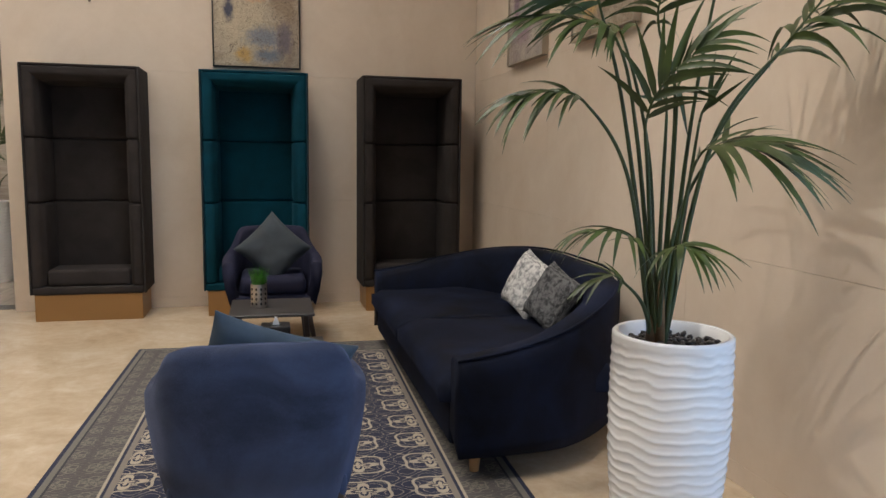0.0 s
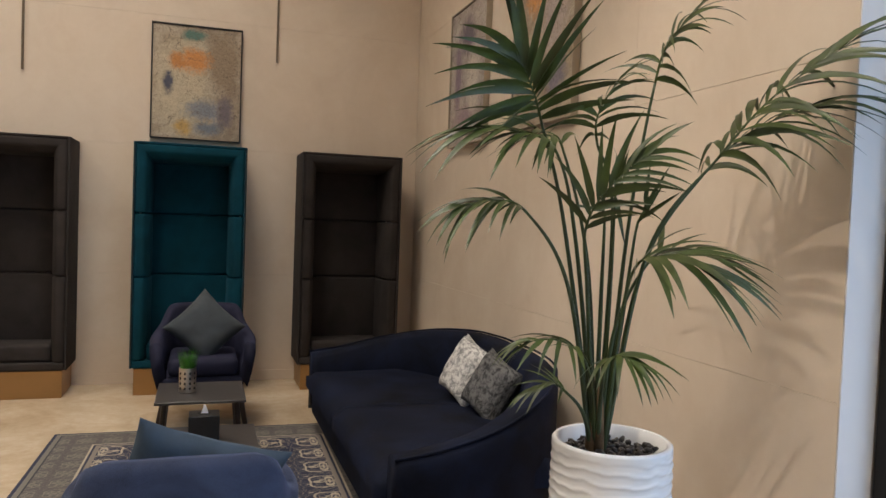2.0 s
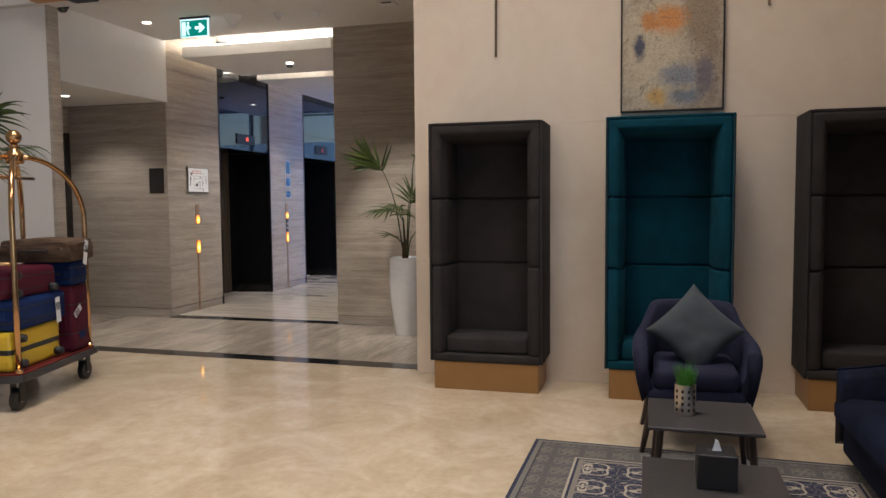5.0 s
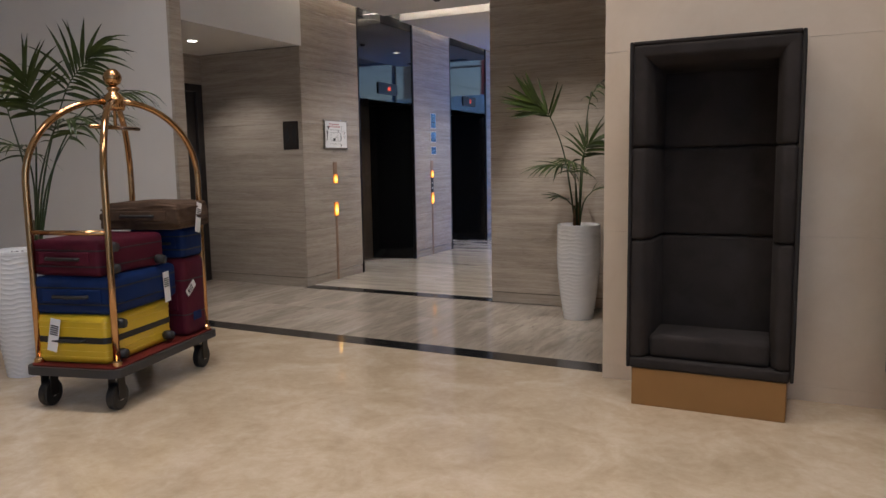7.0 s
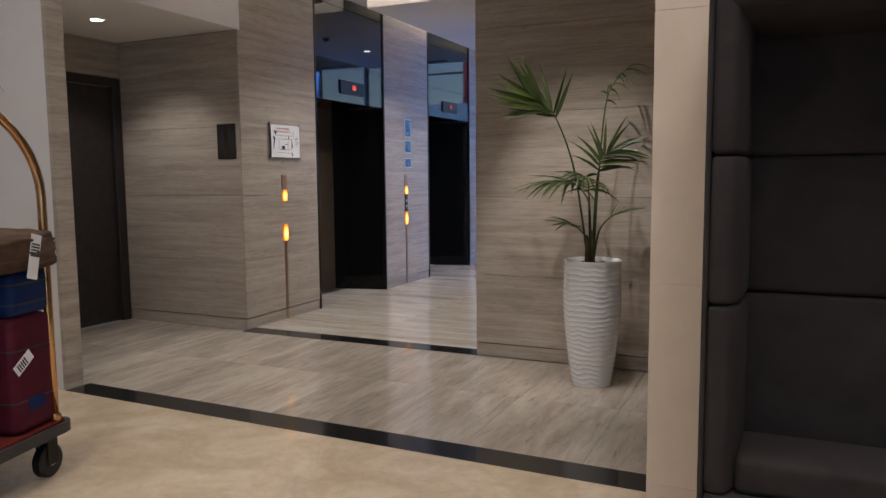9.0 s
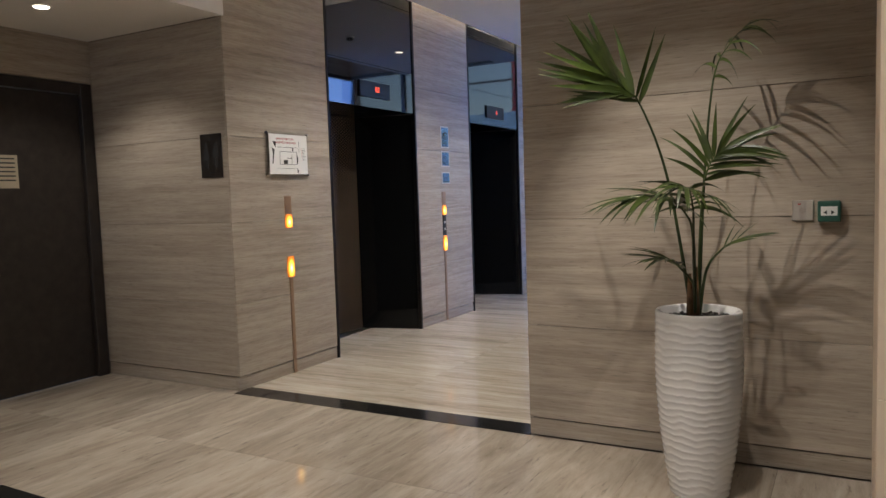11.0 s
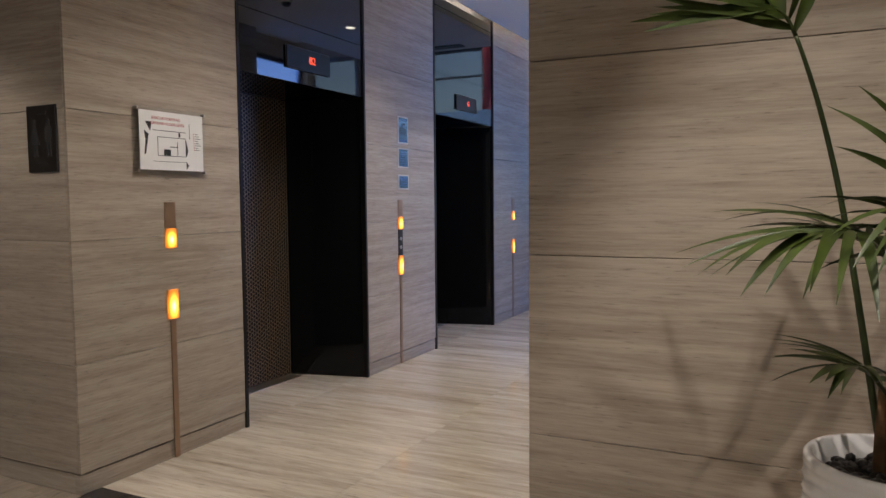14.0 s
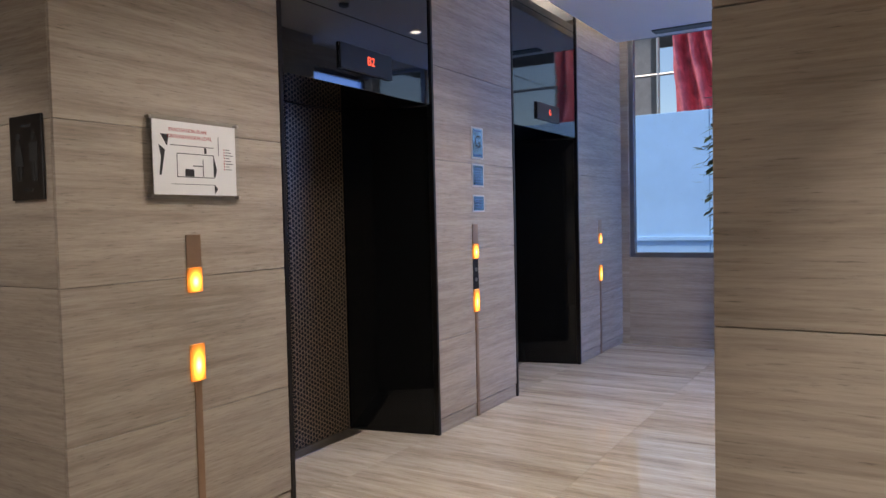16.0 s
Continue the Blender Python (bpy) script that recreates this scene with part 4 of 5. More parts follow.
# ---- lounge furniture ----
def booth(x, fab, label):
    b = thing("booth_chair", x, 6.591, 0, label, "booth chair", "tall booths against the wall")
    w, d, z0, z1 = 0.4125, 0.428, 0.205, 1.925
    part("plinth", box(-0.382, 0.382, -0.422, -0.002, 0, 0.204, 0.003), M_BASE, b, "tan wooden plinth")
    for s in (-1, 1):
        a, c = sorted((s * w, s * (w - 0.018)))
        part("side_panel", box(a, c, -d, -0.001, z0, z1, 0.008, 3), fab, b, smooth=True)
        part("piping", tube([(s * (w - 0.008), -d + 0.002, z0 + 0.02), (s * (w - 0.008), -d + 0.002, z1 - 0.02)], 0.0045, 6), M_PIPING, b)
    part("top_panel", box(-w + 0.0185, w - 0.0185, -d, -0.001, z1 - 0.018, z1, 0.006, 3), fab, b, smooth=True)
    part("back_panel", box(-w + 0.036, w - 0.036, -0.03, -0.001, z0 + 0.02, z1 - 0.036), fab, b)
    part("front_rail", box(-w + 0.0185, w - 0.0185, -d - 0.002, -0.031, z0, z0 + 0.058, 0.012, 3), fab, b, smooth=True)
    tiers = ((0.262, 0.90), (0.90, 1.385), (1.385, 1.885))
    for k, (a, c) in enumerate(tiers):
        part("back_cushion", box(-0.30, 0.30, -0.085, -0.031, a + 0.002, c - 0.002, 0.018, 3), fab, b, smooth=True)
        top = c - 0.002 if k < 2 else c
        for s in (-1, 1):
            out = [(s * (w - 0.019), -d - 0.004), (s * (w - 0.088), -d - 0.002), (s * (w - 0.120), -d + 0.075), (s * (w - 0.130), -0.032), (s * (w - 0.019), -0.032)]
            bm = prism(out, "z", a + 0.001, top, 0.02, 4)
            part("side_cushion", bm, fab, b, smooth=True)
    out = [(-d - 0.004, z1 - 0.019), (-d - 0.002, z1 - 0.082), (-d + 0.075, z1 - 0.122), (-0.032, z1 - 0.14), (-0.032, z1 - 0.019)]
    bm = bmesh.new()
    va = [bm.verts.new((-(w - 0.02), y, z)) for y, z in out]
    vb = [bm.verts.new((w - 0.02, y, z)) for y, z in out]
    bm.faces.new(va[::-1])
    bm.faces.new(vb)
    for i in range(5):
        bm.faces.new((va[i], va[(i + 1) % 5], vb[(i + 1) % 5], vb[i]))
    bmesh.ops.recalc_face_normals(bm, faces=bm.faces[:])
    bmesh.ops.bevel(bm, geom=bm.edges[:], offset=0.016, segments=4, affect="EDGES", profile=0.5)
    part("head_cushion", bm, fab, b, smooth=True)
    part("seat_cushion", box(-0.30, 0.30, -d + 0.03, -0.087, z0 + 0.056, z0 + 0.185, 0.028, 4), fab, b, smooth=True)
    return b


booth(-1.118, M_GREYFAB, "charcoal fabric high-back booth on tan plinth")
booth(0.132, M_TEAL, "teal fabric high-back booth on tan plinth")
booth(1.386, M_GREYFAB, "charcoal fabric booth in the wall corner")


def pillow(name, x, y, z, w, h, t, mat, m, label, group=""):
    own = bmesh.new()
    n = 18
    grids = []
    for s in (1, -1):
        g = []
        for i in range(n + 1):
            row = []
            for j in range(n + 1):
                u, v = 2 * i / n - 1, 2 * j / n - 1
                pinch = 1 - 0.09 * (1 - v * v) * abs(u) ** 2
                pinch2 = 1 - 0.09 * (1 - u * u) * abs(v) ** 2
                bulge = max(0.0, (1 - u ** 4) * (1 - v ** 4)) ** 0.55
                wr = 0.008 * noise.noise((u * 3 + x, v * 3 + y, s)) * bulge
                row.append(own.verts.new((u * w / 2 * pinch, s * (t / 2 * bulge + 0.004) + wr, v * h / 2 * pinch2)))
            g.append(row)
        grids.append(g)
        for i in range(n):
            for j in range(n):
                q = (g[i][j], g[i + 1][j], g[i + 1][j + 1], g[i][j + 1])
                own.faces.new(q if s < 0 else q[::-1])
    a, b = grids
    edge = [(i, 0) for i in range(n)] + [(n, j) for j in range(n)] + [(i, n) for i in range(n, 0, -1)] + [(0, j) for j in range(n, 0, -1)]
    for (i, j), (k, l) in zip(edge, edge[1:] + edge[:1]):
        own.faces.new((a[i][j], a[k][l], b[k][l], b[i][j]))
    ob = link_mesh(name, own, mat, True)
    ob.matrix_world = pose(x, y, z) @ m
    return tagged(ob, label, "cushion", group)


def armchair(x, y, rz, fab, label):
    """Tub chair: shell wrapped round three sides, seat cushion, four splayed legs. It faces local -y."""
    c = thing("armchair", x, y, 0, label, "armchair", "pair of velvet armchairs", rz)
    # half plan of the shell: from the front of an arm round to the middle of the back
    prof = [(-0.32, -0.30, 0.575), (-0.33, -0.12, 0.595), (-0.322, 0.06, 0.61), (-0.285, 0.19, 0.66), (-0.235, 0.28, 0.755), (-0.12, 0.315, 0.77), (0.0, 0.32, 0.772)]
    prof = prof + [(-a, b, h) for a, b, h in prof[-2::-1]]
    pts = spline(prof, 5)
    bm = bmesh.new()
    rows = []
    ctr = Vector((0, -0.05))
    for i, p in enumerate(pts):
        inward = (ctr - Vector((p.x, p.y))).normalized()
        if p.y < 0.0:
            inward = Vector((-math.copysign(1, p.x), 0.0))
        th = 0.075
        h = p.z
        base = Vector((p.x * 0.86, p.y * 0.86 if p.y > 0 else p.y * 0.95))
        sec = []
        for q, z in ((0.0, 0.0), (0.0, 0.35), (0.0, 0.75), (0.0, 0.93), (0.25, 1.0), (0.75, 1.0), (1.0, 0.93), (1.0, 0.6), (1.0, 0.25)):
            zz = 0.285 + (h - 0.285) * z
            k = min(1.0, z / 0.6)
            bx = base.lerp(Vector((p.x, p.y)), k) + inward * th * q
            sec.append(bm.verts.new((bx.x, bx.y, zz)))
        rows.append(sec)
    for a, b in zip(rows, rows[1:]):
        for k in range(len(a) - 1):
            bm.faces.new((a[k], b[k], b[k + 1], a[k + 1]))
        bm.faces.new((a[-1], b[-1], b[0], a[0]))
    bm.faces.new(rows[0])
    bm.faces.new(rows[-1][::-1])
    bmesh.ops.recalc_face_normals(bm, faces=bm.faces[:])
    part("shell", bm, fab, c, smooth=True)
    part("seat_cushion", box(-0.215, 0.215, -0.305, 0.20, 0.36, 0.475, 0.04, 4), fab, c, smooth=True)
    part("seat_base", box(-0.25, 0.25, -0.295, 0.22, 0.285, 0.362, 0.02, 2), fab, c, smooth=True)
    for sx in (-1, 1):
        for sy in (-1, 1):
            part("leg", tube([(sx * 0.215, sy * 0.20, 0.30), (sx * 0.275, sy * 0.27 - 0.01, 0.002)], [0.024, 0.014], 10), M_DARKWOOD, c, smooth=True)
    return c


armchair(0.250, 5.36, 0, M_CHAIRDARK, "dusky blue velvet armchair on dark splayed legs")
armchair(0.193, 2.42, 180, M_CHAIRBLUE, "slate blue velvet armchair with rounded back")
pillow("cushion", 0.255, 5.30, 0.645, 0.375, 0.375, 0.14, M_PILGREY, pose(0, 0, 0, -20, 0, 4) @ pose(0, 0, 0, 0, 45, 0), "grey-blue square cushion standing on its corner")
pillow("cushion", 0.215, 2.41, 0.565, 0.45, 0.42, 0.15, M_PILBLUE, pose(0, 0, 0, 14, 0, 4) @ pose(0, 0, 0, 0, 19, 0), "denim blue square cushion leaning on chair back")


def sofa():
    s = thing("sofa", 0.93, 3.965, 0, "navy velvet tub sofa with curved back", "sofa")
    # outline of the wrapped back, from the near arm round to the far arm: x, y, top height
    half = [(0.0, -1.175, 0.50), (0.22, -1.175, 0.535), (0.48, -1.13, 0.60), (0.75, -0.92, 0.675), (0.93, -0.62, 0.715), (1.0, -0.30, 0.725), (1.01, 0.0, 0.725)]
    prof = half + [(a, -b, h) for a, b, h in half[-2::-1]]
    pts = spline(prof, 6)
    bm = bmesh.new()
    rows = []
    for i, p in enumerate(pts):
        a, b = pts[max(i - 1, 0)], pts[min(i + 1, len(pts) - 1)]
        t = Vector((b.x - a.x, b.y - a.y)).normalized()
        inward = Vector((-t.y, t.x))
        sec = []
        for q, z in ((0.03, 0.0), (0.0, 0.12), (0.0, 0.8), (0.0, 0.95), (0.2, 1.0), (0.75, 0.995), (1.0, 0.93), (1.06, 0.5), (1.06, 0.2)):
            zz = 0.115 + (p.z - 0.115) * z
            v = Vector((p.x, p.y)) + inward * 0.15 * q
            sec.append(bm.verts.new((v.x, v.y, zz)))
        rows.append(sec)
    for a, b in zip(rows, rows[1:]):
        for k in range(len(a) - 1):
            bm.faces.new((a[k], b[k], b[k + 1], a[k + 1]))
        bm.faces.new((a[-1], b[-1], b[0], a[0]))
    bm.faces.new(rows[0])
    bm.faces.new(rows[-1][::-1])
    bmesh.ops.recalc_face_normals(bm, faces=bm.faces[:])
    part("backrest", bm, M_NAVY, s, smooth=True)
    seam = [(p.x - 0.004, p.y * 0.985, p.z + 0.002) for p in pts]
    part("piping", tube(seam, 0.006, 6), M_NAVY, s, smooth=True)
    base = [(0.0, -1.03), (0.35, -1.02), (0.7, -0.78), (0.86, -0.4), (0.86, 0.4), (0.7, 0.78), (0.35, 1.02), (0.0, 1.03)]
    part("seat_base", prism(base, "z", 0.115, 0.30, 0.02, 2), M_NAVY, s)
    for y0, y1 in ((-1.03, 0.0), (0.0, 1.03)):
        bm = bmesh.new()
        n, m = 16, 16
        top, bot = [], []
        for i in range(n + 1):
            rt, rb = [], []
            for j in range(m + 1):
                u, v = i / n, j / m
                y = y0 + (y1 - y0) * v
                xmax = 0.90 - 0.38 * max(0, abs(y) - 0.45) ** 1.5
                xx = -0.04 + (xmax + 0.04) * u
                edge = min(1.0, min(u * 12, (1 - u) * 12, v * 10 if y0 < 0 else 9, (1 - v) * 10 if y1 > 0 else 9))
                edge = max(0.0, edge) ** 0.5
                puff = 0.012 * math.sin(math.pi * u) * math.sin(math.pi * v) + 0.010 * noise.noise((u * 3 + y0, v * 4, 2)) + 0.005 * noise.noise((u * 9, v * 12 + y0, 5))
                rt.append(bm.verts.new((xx, y, 0.365 + 0.045 * edge + puff * edge)))
                rb.append(bm.verts.new((xx, y, 0.300)))
            top.append(rt)
            bot.append(rb)
        for i in range(n):
            for j in range(m):
                bm.faces.new((top[i][j], top[i + 1][j], top[i + 1][j + 1], top[i][j + 1]))
        ring = [(i, 0) for i in range(n)] + [(n, j) for j in range(m)] + [(i, m) for i in range(n, 0, -1)] + [(0, j) for j in range(m, 0, -1)]
        for (i, j), (k, l) in zip(ring, ring[1:] + ring[:1]):
            bm.faces.new((bot[i][j], bot[k][l], top[k][l], top[i][j]))
        bmesh.ops.recalc_face_normals(bm, faces=bm.faces[:])
        part("seat_cushion", bm, M_NAVY, s, smooth=True)
    for px, py in ((0.10, -1.05), (0.10, 1.05), (0.80, -0.62), (0.80, 0.62)):
        part("leg", tube([(px, py, 0.118), (px, py, 0.012)], [0.028, 0.019], 12), M_LIGHTWOOD, s, "tapered pale wood leg", smooth=True)
    return s


sofa()
pillow("cushion", 1.64, 4.02, 0.575, 0.335, 0.335, 0.13, M_FLUFFW, pose(0, 0, 0, -24, 0, -78) @ pose(0, 0, 0, 0, 14, 0), "tufted off-white cushion on navy sofa", "sofa cushions")
pillow("cushion", 1.66, 3.68, 0.555, 0.32, 0.32, 0.13, M_FLUFFG, pose(0, 0, 0, -24, 0, -72) @ pose(0, 0, 0, 0, 18, 0), "tufted dark grey cushion on navy sofa", "sofa cushions")


def table(x0, x1, y0, y1, h, label):
    t = thing("coffee_table", (x0 + x1) / 2, (y0 + y1) / 2, 0.009, label, "coffee table", "nesting coffee tables")
    w, d = (x1 - x0) / 2, (y1 - y0) / 2
    h -= 0.009
    part("tabletop", box(-w, w, -d, d, h - 0.016, h, 0.003), M_TABLE, t)
    for sx in (-1, 1):
        for sy in (-1, 1):
            part("leg", tube([(sx * (w - 0.05), sy * (d - 0.05), h - 0.015), (sx * (w - 0.02), sy * (d - 0.03), 0.001)], [0.017, 0.012], 8), M_DARKWOOD, t)
    return t


table(0.005, 0.472, 4.26, 4.74, 0.40, "square dark coffee table, taller of two")
table(-0.02, 0.515, 3.735, 4.255, 0.27, "square dark coffee table, lower of two")
tb = thing("tissue_box", 0.255, 3.995, 0.27, "black cube tissue box on the low table", "tissue box")
part("body", box(-0.073, 0.073, -0.065, 0.065, 0, 0.135, 0.005, 2), M_BLACK, tb)
part("slot", lathe([(0.032, 0.1352), (0.032, 0.1358)], 20), M_INK, tb)
bm = bmesh.new()
for k in range(3):
    a = k * 2.1
    q = [(0.02 * math.cos(a), 0.012 * math.sin(a), 0.136), (-0.015 * math.cos(a), -0.012 * math.sin(a), 0.136), (-0.01 * math.cos(a) + 0.004, 0.004, 0.165), (0.006 * math.cos(a), 0.008 * math.sin(a), 0.18)]
    prism([(p[0], p[2]) for p in q], "y", -0.006 + 0.005 * k, -0.003 + 0.005 * k, bm=bm)
part("tissue", bm, M_TISSUE, tb, "white tissue sticking out")

gp = thing("grass_pot", 0.165, 4.50, 0.40, "steel pot of bright green grass on table", "plant pot")
part("pot", lathe([(0.044, 0.0), (0.046, 0.003), (0.046, 0.136), (0.042, 0.136), (0.042, 0.12)], 28), M_STEEL, gp, "brushed steel cylinder", smooth=False)
for k in range(4):
    for j in range(4):
        a = radians(-90 + (j - 1.5) * 34)
        c = Vector((0.0465 * math.cos(a), 0.0465 * math.sin(a), 0.025 + 0.028 * k))
        part("dot", box(c.x - 0.005, c.x + 0.005, c.y - 0.0025, c.y + 0.0025, c.z - 0.007, c.z + 0.007, 0.002), M_INK, gp)
bm = bmesh.new()
rnd = random.Random(2)
for k in range(230):
    a, r = rnd.uniform(0, 6.28), 0.038 * math.sqrt(rnd.random())
    b = Vector((r * math.cos(a), r * math.sin(a), 0.12))
    tip = b + Vector((math.cos(a) * rnd.uniform(0.005, 0.04), math.sin(a) * rnd.uniform(0.005, 0.04), rnd.uniform(0.07, 0.125)))
    s = Vector((-math.sin(a), math.cos(a), 0)) * 0.0022
    bm.faces.new([bm.verts.new(b - s), bm.verts.new(b + s), bm.verts.new(tip)])
tagged(part("grass", bm, M_GRASS, gp), kind="stuff")

# rug
RW, RH = 1.86, 2.96
rug = tagged(link_mesh("rug", box(-RW / 2, RW / 2, -RH / 2, RH / 2, 0, 0.008, 0.003, 2), rug_material(RW, RH)), "navy and beige oriental rug with patterned border", "rug")
rug.matrix_world = pose(0.287, 3.67, 0.0008, 0, 0, -1.3)
rug["kind"] = "thing"


# framed paintings: local x across, z up, facing -y
def framed(x, y, z, w, h, rz, mat, label, frame_mat):
    p = thing("painting", x, y, z, label, "painting", "abstract paintings", rz)
    part("canvas", box(-w / 2 + 0.012, w / 2 - 0.012, -0.034, -0.004, -h / 2 + 0.012, h / 2 - 0.012), mat, p)
    for s in (-1, 1):
        a, b = sorted((s * w / 2, s * (w / 2 - 0.008)))
        part("frame_side", box(a, b, -0.045, -0.001, -h / 2, h / 2, 0.001), frame_mat, p)
        a, b = sorted((s * h / 2, s * (h / 2 - 0.008)))
        part("frame_rail", box(-w / 2 + 0.008, w / 2 - 0.008, -0.045, -0.001, a, b, 0.001), frame_mat, p)
    return p


ART = ((0.20, 0.15, 0.10), (0.34, 0.27, 0.19), (0.50, 0.42, 0.31), (0.40, 0.31, 0.21))
art1 = painting("abstract_canvas_ochre", 1.3, ART, (
    (-0.12, -0.05, 0.22, 0.42, (0.55, 0.46, 0.32)), (0.22, 0.18, 0.14, 0.30, (0.30, 0.22, 0.14)), (-0.02, 0.18, 0.12, 0.10, (0.62, 0.25, 0.06)), (-0.16, 0.17, 0.06, 0.07, (0.55, 0.22, 0.05)),
    (-0.03, 0.38, 0.09, 0.045, (0.07, 0.17, 0.14)), (-0.22, 0.0, 0.04, 0.09, (0.05, 0.06, 0.10)), (0.06, -0.22, 0.16, 0.09, (0.22, 0.24, 0.27)), (0.08, -0.36, 0.12, 0.06, (0.17, 0.20, 0.24)),
    (-0.10, -0.36, 0.07, 0.06, (0.55, 0.34, 0.10)), (0.22, -0.22, 0.06, 0.13, (0.16, 0.13, 0.15))))
art2 = painting("abstract_canvas_mauve", 4.1, ((0.24, 0.20, 0.19), (0.38, 0.32, 0.29), (0.50, 0.44, 0.38), (0.58, 0.52, 0.45)), (
    (0.0, 0.28, 0.16, 0.12, (0.13, 0.10, 0.14)), (-0.2, 0.0, 0.07, 0.3, (0.24, 0.17, 0.22)), (0.12, -0.1, 0.12, 0.25, (0.60, 0.54, 0.46)), (-0.05, -0.3, 0.2, 0.08, (0.33, 0.24, 0.27))))
art3 = painting("abstract_canvas_sand", 7.7, ART, (
    (-0.1, 0.25, 0.12, 0.12, (0.60, 0.27, 0.07)), (0.15, 0.1, 0.15, 0.25, (0.46, 0.38, 0.34)), (-0.15, -0.3, 0.10, 0.09, (0.58, 0.40, 0.16)), (0.18, -0.25, 0.12, 0.12, (0.20, 0.18, 0.22))))
framed(0.152, 6.592, 2.455, 0.70, 0.925, 0, art1, "ochre and grey abstract painting in thin frame", M_FRAMEDARK)
framed(2.030, 5.19, 2.46, 0.74, 1.0, -90, art2, "mauve and grey abstract painting in pale frame", M_FRAME)
framed(2.030, 3.96, 2.46, 0.78, 1.0, -90, art3, "sand and orange abstract painting in pale frame", M_FRAME)


# ---- potted palms ----
UP, FACING = 0.3, 4.0    # how far a frond's blade is tipped from lying flat towards the room


